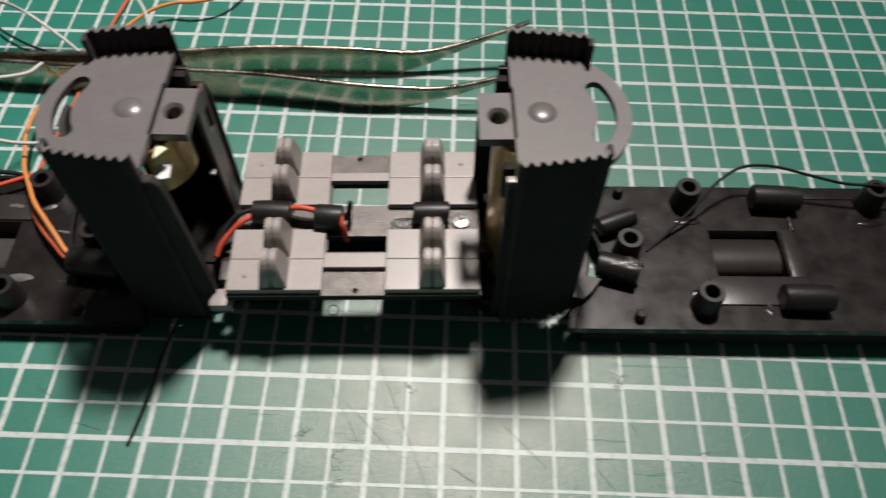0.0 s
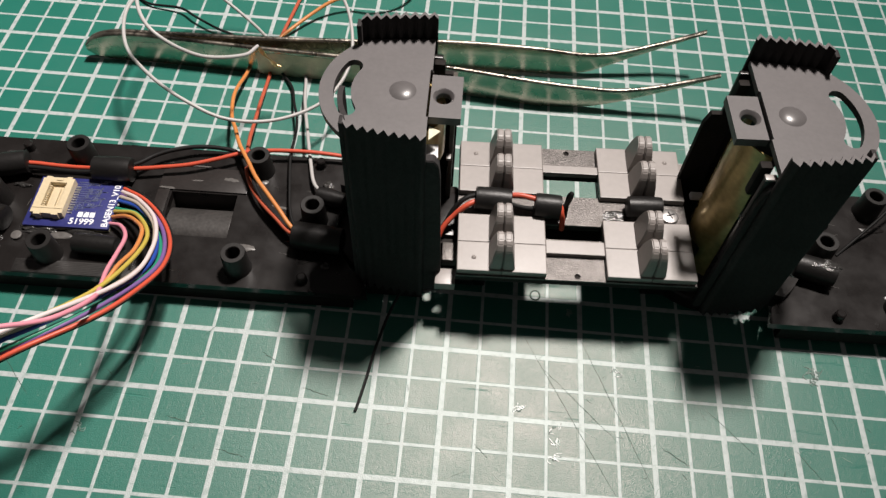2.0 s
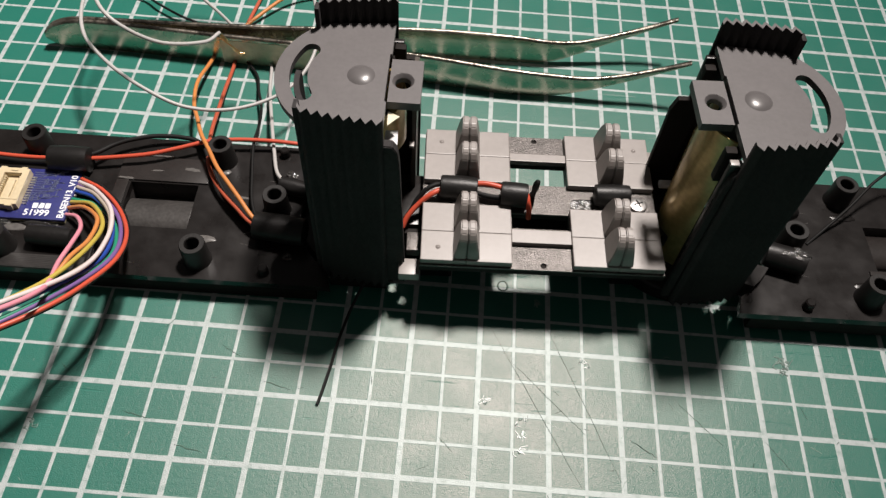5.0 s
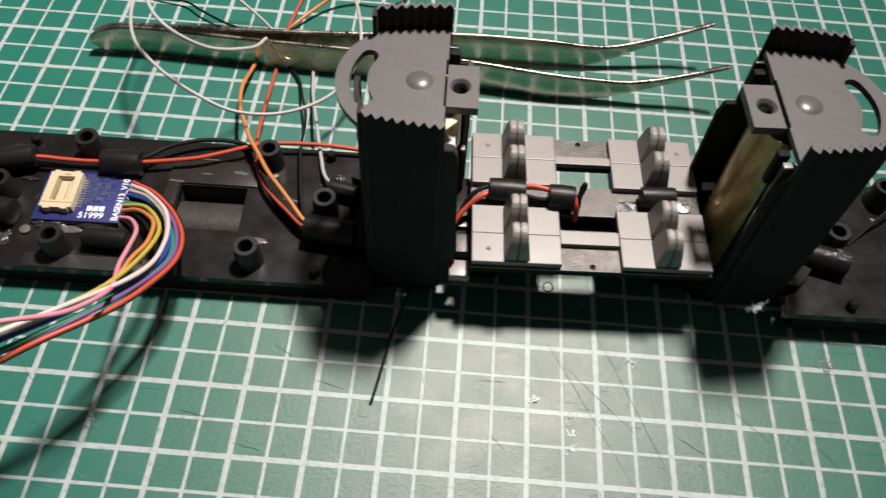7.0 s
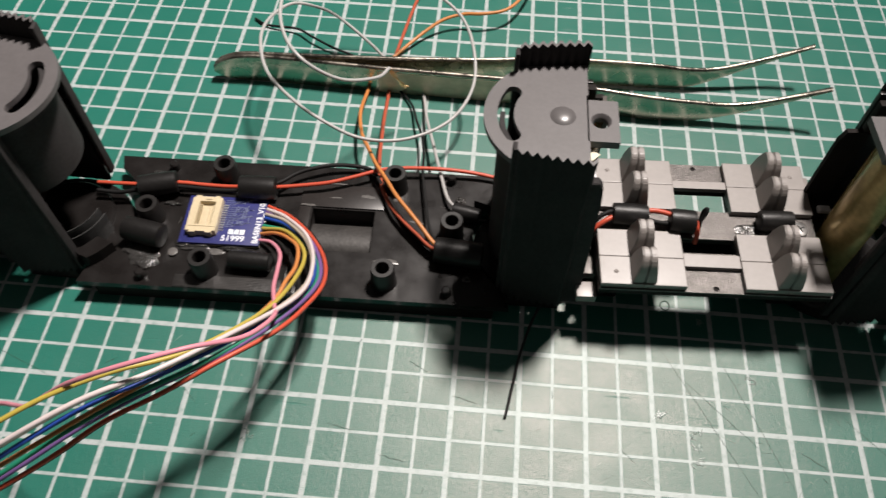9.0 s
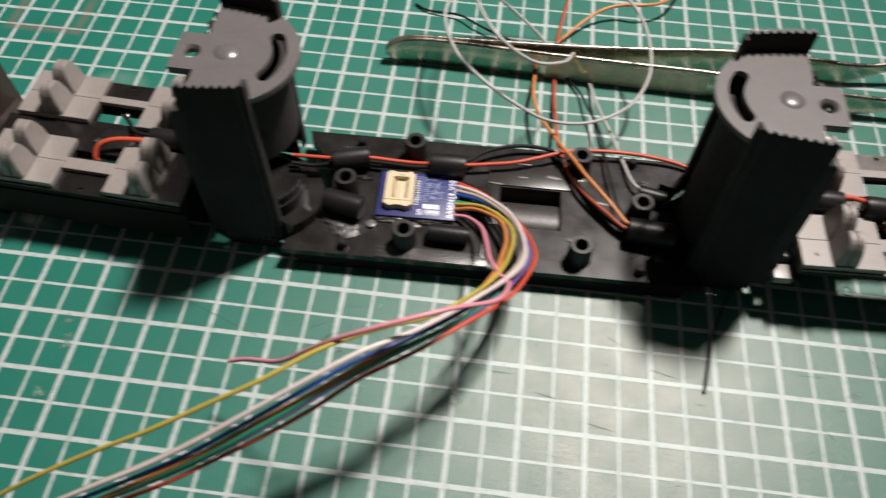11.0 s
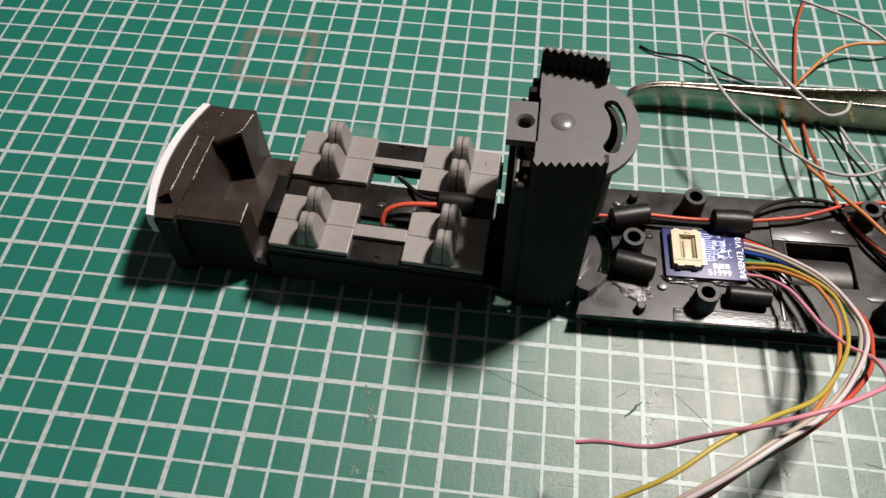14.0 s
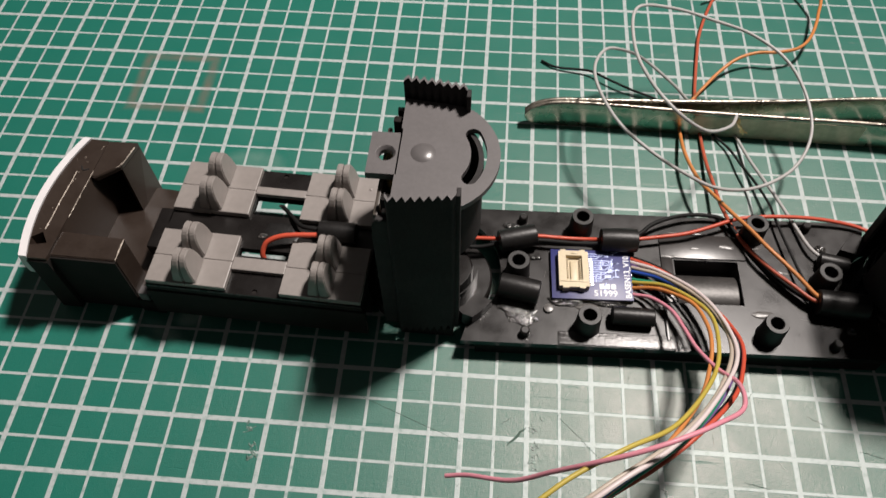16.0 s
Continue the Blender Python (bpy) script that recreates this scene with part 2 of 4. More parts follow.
def loft(bm, rings, close=True, cap=True):
    """Joins rings of equal length; close: each ring is a loop; cap: end faces."""
    vs = [[bm.verts.new(p) for p in r] for r in rings]
    k = len(vs[0])
    for a, b in zip(vs, vs[1:]):
        for i in range(k if close else k - 1):
            bm.faces.new((a[i], a[(i + 1) % k], b[(i + 1) % k], b[i]))
    if cap:
        bm.faces.new(vs[0][::-1])
        bm.faces.new(vs[-1])
    return bm


def circle(cx, cy, r, z, n=24):
    return [(cx + r * math.cos(2 * math.pi * i / n), cy + r * math.sin(2 * math.pi * i / n), z) for i in range(n)]


def turned(bm, cx, cy, profile, n=28):
    """A solid of revolution about a vertical axis from (radius, z) pairs."""
    return loft(bm, [circle(cx, cy, r, z, n) for r, z in profile])


def rod(bm, a, b, r, n=20, edge=0.15):
    """A lying cylinder with eased ends."""
    a, b = Vector(a), Vector(b)
    d = (b - a).normalized()
    q = d.to_track_quat("Z", "Y").to_matrix()
    length = (b - a).length
    rings = []
    for s, rr in ((0, r - edge), (edge, r), (length - edge, r), (length, r - edge)):
        rings.append([a + d * s + q @ Vector((rr * math.cos(2 * math.pi * i / n), rr * math.sin(2 * math.pi * i / n), 0)) for i in range(n)])
    return loft(bm, rings)


def plate(bm, loops, z0, z1):
    """A flat slab with an outline and holes (loops of x, y)."""
    edges = []
    for lp in loops:
        vs = [bm.verts.new((x, y, z1)) for x, y in lp]
        edges += [bm.edges.new((vs[i], vs[(i + 1) % len(vs)])) for i in range(len(vs))]
    faces = [g for g in bmesh.ops.triangle_fill(bm, use_beauty=True, use_dissolve=False, edges=edges)["geom"] if isinstance(g, bmesh.types.BMFace)]
    ext = bmesh.ops.extrude_face_region(bm, geom=faces)
    bmesh.ops.translate(bm, vec=(0, 0, z0 - z1), verts=[g for g in ext["geom"] if isinstance(g, bmesh.types.BMVert)])
    return bm


def rect(x0, x1, y0, y1):
    return [(x0, y0), (x1, y0), (x1, y1), (x0, y1)]


def disc(cx, cy, r, n=20):
    return [(cx + r * math.cos(2 * math.pi * i / n), cy + r * math.sin(2 * math.pi * i / n)) for i in range(n)]


def smooth_path(pts, steps=8):
    """A Catmull-Rom line through points."""
    p = [Vector(v) for v in pts]
    p = [2 * p[0] - p[1]] + p + [2 * p[-1] - p[-2]]
    out = []
    for a, b, c, d in zip(p, p[1:], p[2:], p[3:]):
        for k in range(steps):
            t = k / steps
            out.append(0.5 * (2 * b + (c - a) * t + (2 * a - 5 * b + 4 * c - d) * t * t + (3 * b - a - 3 * c + d) * t ** 3))
    return out + [p[-2]]


def tube(bm, pts, r, n=16, steps=8):
    """A wire along points."""
    line = smooth_path(pts, steps)
    up = Vector((0, 0, 1))
    rings = []
    for i, c in enumerate(line):
        d = (line[min(i + 1, len(line) - 1)] - line[max(i - 1, 0)]).normalized()
        side = d.cross(up)
        if side.length < 0.1:
            side = d.cross(Vector((1, 0, 0)))
        side.normalize()
        up = side.cross(d).normalized()
        rings.append([c + r * (math.cos(2 * math.pi * k / n) * side + math.sin(2 * math.pi * k / n) * up) for k in range(n)])
    return loft(bm, rings)


def wire(name, pts, mat, label, r=0.34, category="wire", group="", parent=None):
    ob = part(name, tube(bmesh.new(), pts, r), mat, parent)
    return ob if parent else tagged(ob, label, category, group)


# ---- cutting mat ----
bm = bmesh.new()
box(bm, -330, 190, -140, 240, -3, 0, 0.4)
tagged(part("cutting_mat", bm, VINYL), "green vinyl cutting mat with a white printed grid, scuffed", "cutting mat", kind="structure")


def blob(bm, cx, cy, cz, rx, ry, rz, seed=0, rough=0.35):
    """An uneven drop of hardened glue or solder."""
    made = bmesh.ops.create_icosphere(bm, subdivisions=3, radius=1.0)["verts"]
    for v in made:
        k = 1 + rough * noise.noise(v.co * 1.7 + Vector((seed * 3.1, seed, 0)))
        v.co = Vector((cx + rx * k * v.co.x, cy + ry * k * v.co.y, cz + rz * k * v.co.z))
    return bm


bm = bmesh.new()
box(bm, -800, 700, -450, 550, -31, -3.1, 2)
tagged(part("worktop", bm, WOOD), "plain brown wooden worktop under the mat", "worktop", kind="structure")

# marks on the mat: knife cuts and remains of printed figures
MAT = bpy.data.objects["cutting_mat"]


def cut(x0, y0, x1, y1, w=0.12, mat=None):
    b = bmesh.new()
    a, c = Vector((x0, y0, 0)), Vector((x1, y1, 0))
    side = (c - a).cross(Vector((0, 0, 1))).normalized() * w / 2
    n = 10
    rings = []
    for i in range(n + 1):
        p = a.lerp(c, i / n) + side * 1.6 * noise.noise(Vector((x0 + i, y1, 0.3)))
        t = side * min(1, 0.25 + 2.4 * min(i, n - i) / n)
        rings.append([p - t + Vector((0, 0, -0.05)), p + t + Vector((0, 0, -0.05)), p + t * 0.6 + Vector((0, 0, 0.03)), p - t * 0.6 + Vector((0, 0, 0.03))])
    part("knife_cut", loft(b, rings), mat or CUT, MAT)


for row in ((-8.5, 23.4, 4.4, 0.5), (-0.2, 24.2, 9.7, 1.7), (11.2, 7.7, 14.8, 5.5, 0.22), (-5.5, 18.2, 5, 8), (18, 14, 24, 8), (-85, 14, -78, 7), (-93, 9, -90, 12, 0.5), (-40, 12, -36, 11, 0.2),
            (-47, 17, -44, 15.5, 0.16), (-38, 16.4, -35, 16.6, 0.16), (-58, 6, -54, 5.2, 0.2), (-50, 2, -46, 1.2, 0.2), (-15, 6, -13, 4, 0.14), (30, 9, 33, 5, 0.14), (-118, 16, -100, 9, 0.1)):
    cut(*row)
rnd = random.Random(7)
for cx, cy in ((-88.9, 11.9), (-88.5, 9.3), (-88.9, 6.6), (-3.9, 9.4), (-3.6, 7.4), (-3.9, 4.7), (-8.9, 11.4), (-132.5, 8.8), (-131.6, 6.0), (-131.3, 4.3), (-132.0, -3.6), (34.5, 20.5), (35.2, 21.6), (33.8, 21.4), (-1.5, 28.0), (5, 19), (-69.5, 3.5)):
    b = bmesh.new()
    for k in range(3):
        u, v = cx + rnd.uniform(-0.5, 0.5), cy + rnd.uniform(-0.6, 0.6)
        tube(b, [(u + rnd.uniform(-0.7, 0.7), v + rnd.uniform(-0.7, 0.7), 0.0) for _ in range(4)], rnd.uniform(0.05, 0.11), 6, 4)
    blob(b, cx, cy, 0, 0.3, 0.22, 0.09, cx, 0.5)
    part("worn_figure", b, PALE, MAT)
for i in range(150):
    x, y = rnd.uniform(-105, 55), rnd.triangular(-22, 25, 8)
    a = rnd.uniform(0, 3.1)
    k = rnd.choice((0.4, 0.6, 0.8, 1.2, 2.0)) * rnd.uniform(0.7, 1.2)
    cut(x, y, x + k * math.cos(a), y + k * math.sin(a), rnd.uniform(0.05, 0.16), CUT if rnd.random() < 0.55 else RAISED)
# a printed nought near the carrier, and worn dark rubs
ring = [(-6.9 + 0.75 * math.cos(a), 30.7 + 0.85 * math.sin(a), 0.0) for a in (2 * math.pi * i / 12 for i in range(13))]
part("worn_figure", tube(bmesh.new(), ring, 0.12, 6, 3), CUT, MAT)


# ---- chassis trays ----
def chassis(at, turn, label, barrel, tilt=0.0):
    """A shallow black tray with hollow screw posts, an open motor well and ends cut round for the pivots. Local x runs along it."""
    base = thing("train_chassis", label, "train chassis", at, turn, "chassis trays")
    base.matrix_world = pose(at[0] * MM, at[1] * MM, at[2] * MM, tilt, 0, turn)
    h, w = 34.0, 13.0
    arc = [(h + 6.3 - 12.2 * math.cos(a), 12.2 * math.sin(a)) for a in (radians(d) for d in range(-56, 57, 7))]
    outline = [(-h - 0.3, -w), (h + 0.3, -w)] + arc + [(h + 0.3, w), (-h - 0.3, w)] + [(-x, -y) for x, y in arc]
    x0, x1, y0, y1 = 0.9, 11.5, -4.4, 4.0
    part("floor_plate", plate(bmesh.new(), [outline, rect(x0, x1, y0, y1)], 3.0, 4.2), BLACK, base, smooth=False)
    for s in (-1, 1):
        b = bmesh.new()
        box(b, -h + 2, h - 2, s * 12.2 - 0.6, s * 12.2 + 0.6, 0.0, 3.0, 0.1)
        part("skirt", b, MATT, base)
    b = bmesh.new()
    for q in ((x0 - 0.8, x0, y0 - 0.8, y1 + 0.8), (x1, x1 + 0.8, y0 - 0.8, y1 + 0.8), (x0, x1, y0 - 0.8, y0), (x0, x1, y1, y1 + 0.8)):
        box(b, *q, 0.3, 3.0)
    box(b, x0 - 0.8, x1 + 0.8, y0 - 0.8, y1 + 0.8, 0.0, 0.3)
    part("motor_well", b, WELL, base)
    b = rod(bmesh.new(), (x0 + 0.1, -1.0, 0.0), (x1 - 0.2, -1.0, 0.0), 3.2, 32)
    for v in b.verts:
        v.co.z = 1.95 + 0.5 * v.co.z
    part("barrel", b, barrel, base, "glossy dark barrel in the well")
    b = bmesh.new()
    box(b, x0 - 2.2, x1 + 1.4, y1 + 0.25, y1 + 5.0, 4.2, 4.5, 0.1)
    box(b, x0 - 2.2, x0 - 0.3, y0, y1 + 0.2, 4.2, 4.5, 0.1)
    part("raised_panel", b, GLOSS, base)
    b = bmesh.new()
    box(b, -1.75, -1.2, -11.5, y0, 4.2, 4.55, 0.1)
    part("rib", b, BLACK, base)
    for x, y in ((-25.4, 0), (-14.6, 9.3), (-14.3, -9.6), (14.4, -9.6), (14.5, 9.3), (24.6, 0.2)):
        b = bmesh.new()
        turned(b, x, y, [(2.15, 4.1), (2.0, 4.6), (1.85, 8.15), (1.75, 8.35), (1.12, 8.35), (1.02, 8.2), (0.98, 5.0)])
        part("screw_post", b, POST, base)
    for x, y in ((-24.2, -11.3), (-24.4, 10.8), (24, 11.3), (24.4, -11.2)):
        part("peg", turned(bmesh.new(), x, y, [(0.85, 4.1), (0.75, 5.5), (0.55, 5.7)], 14), BLACK, base)
    for x, y in ((14.0, 7.0), (14.3, -6.0), (-14, -6)):
        b = bmesh.new()
        blob(b, x, y, 4.2, 2.0, 0.7, 0.25, x, 0.15)
        part("scraped_pad", b, BLACK if tilt else WORN, base)
    part("boss", turned(bmesh.new(), -20.3, -6.6, [(0.8, 4.4), (0.78, 4.6), (0.6, 4.66)], 16), WORN, base)
    for xa, ya, xb, yb, wide in () if tilt else ((8.5, 7.0, 11.3, 6.7, 0.35), (0.4, 9.3, 7.2, 9.2, 0.12), (-1.2, 4.6, 1.6, 4.4, 0.2), (-0.9, 3.2, -0.5, -2.6, 0.15), (3.4, 6.2, 5.6, 6.3, 0.15), (17.5, 2.4, 20.0, 2.0, 0.2)):
        b = blob(bmesh.new(), 0, 0, 0, math.hypot(xb - xa, yb - ya) / 2, wide, 0.07, xa, 0.5)
        bmesh.ops.transform(b, matrix=Matrix.Translation(((xa + xb) / 2, (ya + yb) / 2, 4.48 if ya > 4 else 4.22)) @ Matrix.Rotation(math.atan2(yb - ya, xb - xa), 4, "Z"), verts=b.verts)
        part("scuff", b, WORN, base)
    r = random.Random(5)
    for i in range(9):
        x, y, a = r.uniform(-27, 27), r.uniform(-11, 11), r.uniform(-0.4, 0.4) + (1.57 if i % 3 == 0 else 0)
        if -1 < x < 13 and abs(y) < 5.5:
            continue
        k = r.uniform(0.6, 1.8)
        part("scratch", tube(bmesh.new(), [(x, y, 4.2), (x + k * 0.5 * math.cos(a), y + k * 0.5 * math.sin(a) + 0.05, 4.22), (x + k * math.cos(a), y + k * math.sin(a), 4.2)], 0.03, 6, 3), WORN, base)
    b = bmesh.new()
    box(b, -18.9, 0.6, -12.9, -10.6, 4.15, 4.4, 0.08)
    box(b, -0.6, 1.4, -13.3, -12.4, 3.9, 4.35, 0.08)
    part("scraped_ledge", b, BLACK if tilt else SCRAPED, base, "" if tilt else "scraped grey ledge")
    for i in range(0 if tilt else 7):
        b = bmesh.new()
        box(b, -18.6 + (i * 5 % 3), 0.2 - (i * 7 % 4), -12.7 + i * 0.29, -12.6 + i * 0.29, 4.38, 4.44)
        part("scrape", b, SCRAPED, base)
    return base


BARREL = material("dark_turned_metal", (0.05, 0.047, 0.045), 0.42, metal=0.3, grain=0.4, bump=0.2, bump_size=1.5)
GLOSS = material("glossy_black_plastic", (0.022, 0.019, 0.018), 0.3, grain=0.3, bump=0.08, bump_size=1)
# paler than the tray's black, to lift the shade inside the well
WELL = material("lifted_well_plastic", (0.035, 0.032, 0.031), 0.55, spec=0.3, grain=0.3, bump=0.1, bump_size=2)
SCRAPED = material("scraped_dark_plastic", (0.03, 0.028, 0.027), 0.34, metal=0.2, spec=1.0, grain=0.5, grain_size=1.2, bump=0.4, bump_size=2)
POST = material("matt_black_plastic", (0.0095, 0.0087, 0.0083), 0.45, spec=0.4, grain=0.3, bump=0.15, bump_size=3)
chassis((-67.0, 37.75, 0), 1.2, "black plastic train floor tray with screw posts and wires", BARREL)
chassis((60.9, 39.9, 0.5), 181.5, "black plastic train floor tray with an empty motor well", GLOSS, 2.2)


# ---- seat carriers ----
def seat_row(at, turn, bar, marks):
    """Back-to-back seats on one moulded strip: two blocks of four, joined by a bar. Local y runs across."""
    row = thing("seat_row", "grey moulded plastic seats in back-to-back pairs", "train seats", at, turn, "train seats")
    meshes = {}
    for x0 in (-17.0, 4.25):
        for k in (0, 1):
            for s in (-1, 1):
                c, y = x0 + 6.37, k * 4.95
                key = ("cushion", s)
                if key not in meshes:
                    b = bmesh.new()
                    box(b, min(0.02 * s, 6.36 * s), max(0.02 * s, 6.36 * s), 0.02, 4.93, 0, 1.05, 0.13)
                    meshes[key] = part("seat_cushion", b, SEAT, row, smooth=False)
                    ob = meshes[key]
                else:
                    ob = new("seat_cushion", meshes[key].data)
                    ob.parent = row
                ob.location = (c * MM, y * MM, 0)
                key = ("back", s)
                if key not in meshes:
                    b = bmesh.new()
                    prof = [(0.25, 0.0), (4.72, 0.0), (4.6, 2.2), (4.2, 3.7), (3.75, 4.6), (3.2, 4.95), (2.0, 4.95), (1.35, 4.6), (0.8, 3.7), (0.4, 2.2)]
                    loft(b, [[(s * 0.06, q, 1.0 + z) for q, z in prof], [(s * (1.85 - 0.17 * z), q, 1.0 + z) for q, z in prof]])
                    bmesh.ops.bevel(b, geom=b.edges[:], offset=0.16, segments=3, affect="EDGES")
                    meshes[key] = part("backrest", b, SEAT, row, smooth=False)
                    ob = meshes[key]
                else:
                    ob = new("backrest", meshes[key].data)
                    ob.parent = row
                ob.location = (c * MM, y * MM, 0)
    for x, y in marks:
        part("moulding_mark", turned(bmesh.new(), x, y, [(0.42, 1.0), (0.3, 1.1), (0.14, 1.2), (0.03, 1.24)], 14), SEAT, row)
    b = bmesh.new()
    box(b, -4.26, 4.24, bar, 6.0, 0.0, 0.85, 0.1)
    part("joining_bar", b, SEAT, row, smooth=False)
    return row


def local(at, turn, x, y, z):
    v = Matrix.Rotation(radians(turn), 3, "Z") @ Vector((x, y, 0))
    return (at[0] + v.x, at[1] + v.y, z)


def seat_carrier(at, turn, mat, label, skirts, slots):
    base = thing("seat_carrier", label, "seat carrier", at, turn, "seat carriers")
    loops = [rect(-17.1, 17.1, -12.25, 12.2)] + [rect(-4.1, 4.2, *q) for q in slots]
    part("deck", plate(bmesh.new(), loops, 10.1, 11.0), MATT, base, smooth=False)
    part("top_plate", plate(bmesh.new(), loops + [disc(-0.3, 11.4, 0.45, 12), disc(0.2, -11.5, 0.45, 12)], 11.0, 11.3), mat, base, smooth=False)
    for s in (-1, 1):
        b = bmesh.new()
        box(b, s * 14.6 - 2.4, s * 14.6 + 2.4, -7, 7, 0, 9.7, 0.3)
        part("bogie_block", b, BLACK, base)
        b = bmesh.new()
        box(b, s * 19 - 1.6, s * 19 + 1.6, -4, 4, 6.5, 9.2, 0.3)
        part("coupling_arm", b, BLACK, base)
        if skirts:
            b = bmesh.new()
            box(b, -17.5, 17.5, s * 12.0 - 0.4, s * 12.0 + 0.4, 3.0, 9.7, 0.1)
            part("skirt", b, MATT, base)
    near = () if skirts else ((-14.6, 2.2), (14.8, 7.4))
    far = ((14.8, 7.4),) if skirts else ((-14.6, 7.4), (14.8, 7.4))
    for v, bar, marks in ((-12.0, 3.7, near), (2.15, 4.5, far)):
        seat_row(local(at, turn, 0, v, 11.3), turn, bar, marks)
    return base


UNIT_A, TURN_A = (-3.0, 39.05, 0), 2.4
UNIT_C, TURN_C = (-132.8, 37.9, 0), -2.8
carrier = seat_carrier(UNIT_A, TURN_A, CAST, "speckled cast metal carrier under the seats, with two slots", False, ((2.7, 6.8), (-5.3, -2.6)))
# added plates behind the tower; they block light between it and the carrier
b = bmesh.new()
box(b, -24.5, -17.05, -5.0, 6.0, 5.0, 8.4, 0.3)
box(b, -24.5, -20.6, -9.6, -5.0, 5.0, 8.0, 0.3)
part("shadow_plate", b, MATT, carrier)
# dark bar added below the front slot, in place of the shade inside
b = bmesh.new()
box(b, -12.0, 12.0, -3.3, 1.0, 6.4, 7.4, 0.15)
part("slot_dark_backing", b, MATT, carrier)
b = bmesh.new()
box(b, -20.0, -17.05, -12.2, -9.5, 7.0, 8.6, 0.15)
part("coupling_tongue", b, SEAT, carrier, "light grey coupling tongue")
b = bmesh.new()
box(b, -19.1, -17.05, -8.3, -5.15, 7.4, 9.0, 0.15)
part("coupling_lug", b, CAST, carrier, "speckled metal lug")
b = bmesh.new()
box(b, 17.05, 18.8, 7.9, 11.4, 9.0, 10.2, 0.15)
part("coupling_pad", b, SEAT, carrier, "light grey coupling pad")
seat_carrier(UNIT_C, TURN_C, BLACK, "black plastic carrier under the seats, with a slot", True, ((2.95, 7.3), (-5.2, -3.75)))


SCREW = material("dull_bright_steel", (0.46, 0.45, 0.44), 0.36, metal=0.9, grain=0.3, bump=0.4, bump_size=2)


def screw(at, turn):
    sc = thing("screw", "bright steel cross-head screw in the carrier", "screw", at, turn)
    part("screw_head", turned(bmesh.new(), 0, 0, [(1.3, 0), (1.35, 0.3), (1.25, 0.5), (0.9, 0.62), (0.05, 0.68)], 24), SCREW, sc)
    # dark cross laid on the head, shade of the recess as colour
    b = bmesh.new()
    box(b, -0.7, 0.7, -0.1, 0.1, 0.5, 0.7)
    box(b, -0.1, 0.1, -0.7, 0.7, 0.5, 0.705)
    part("cross_recess_shade", b, HOLE, sc)


screw((11.6, 39.4, 11.3), 25)


def glue(cx, cy, cz, rx, ry, rz, seed, mat, label, rough=0.6):
    b = bmesh.new()
    for i in range(3):
        r = random.Random(seed * 7 + i)
        blob(b, cx + r.uniform(-0.4, 0.4) * rx, cy + r.uniform(-0.4, 0.4) * ry, cz, rx * r.uniform(0.5, 0.8), ry * r.uniform(0.5, 0.8), rz * r.uniform(0.5, 0.8), seed + i, rough)
    tagged(part("glue_blob", b, mat), label, "glue", "glue blobs")


DARK_GLUE = material("dark_glue", (0.035, 0.033, 0.031), 0.22, spec=0.8, grain=0.5, bump=1.0, bump_size=3.5)
glue(3.6, 38.5, 11.3, 2.0, 1.5, 0.28, 3, DARK_GLUE, "dark shiny glue on the cast metal carrier")
glue(-92.0, 29.9, 4.3, 3.4, 2.2, 0.45, 5, GLUE, "clear hardened glue beside a black sleeve")
glue(-93.4, 46.6, 4.3, 1.8, 1.0, 0.5, 6, GLUE, "clear hardened glue near a peg")
glue(-84.5, 32.2, 4.3, 3.2, 0.9, 0.6, 8, GLUE, "clear hardened glue under the circuit board")
glue(-77.5, 32.4, 4.3, 3.4, 0.8, 0.6, 9, GLUE, "clear hardened glue under the circuit board")
glue(-89.8, 40.4, 4.3, 1.5, 0.5, 0.4, 10, GLUE, "thin string of clear glue")
glue(-41.5, 45.6, 4.4, 0.9, 0.9, 0.8, 11, DARK_GLUE, "dark shiny glue near a peg")
glue(-39.5, 30.0, 4.4, 0.8, 0.6, 0.5, 12, GLUE, "small drop of clear glue")
glue(-133.9, 36.8, 11.4, 0.75, 0.6, 0.5, 13, SOLDER, "bright solder drop on the carrier", 0.4)
# black patch laid on the deck for the dark of a round recess
glue(-131.0, 37.8, 11.3, 3.4, 3.1, 0.35, 21, SHRINK, "flat black patch standing for a dark round recess", 0.25)
glue(-132.2, 43.4, 10.7, 0.7, 0.3, 0.25, 22, SOLDER, "bright solder on a wire end in the slot", 0.4)
glue(35.6, 35.1, 8.5, 2.0, 0.9, 0.35, 15, GLUE, "clear hardened glue on top of a black sleeve")
glue(56.0, 30.8, 5.0, 0.7, 1.6, 0.5, 14, GLUE, "clear hardened glue beside a sleeve")


# ---- gangway towers ----
FILM = material("clear_film", (0.05, 0.05, 0.05), 0.12, spec=1.0, grain=0.3, bump=0.3, bump_size=1)
FOLD = material("pale_gold_film", (0.75, 0.7, 0.52), 0.3, spec=0.6, grain=0.2, bump=0.1, bump_size=1)
BROWN_BLACK = material("brown_black_plastic", (0.05, 0.04, 0.032), 0.4, grain=0.3, bump=0.1, bump_size=3)


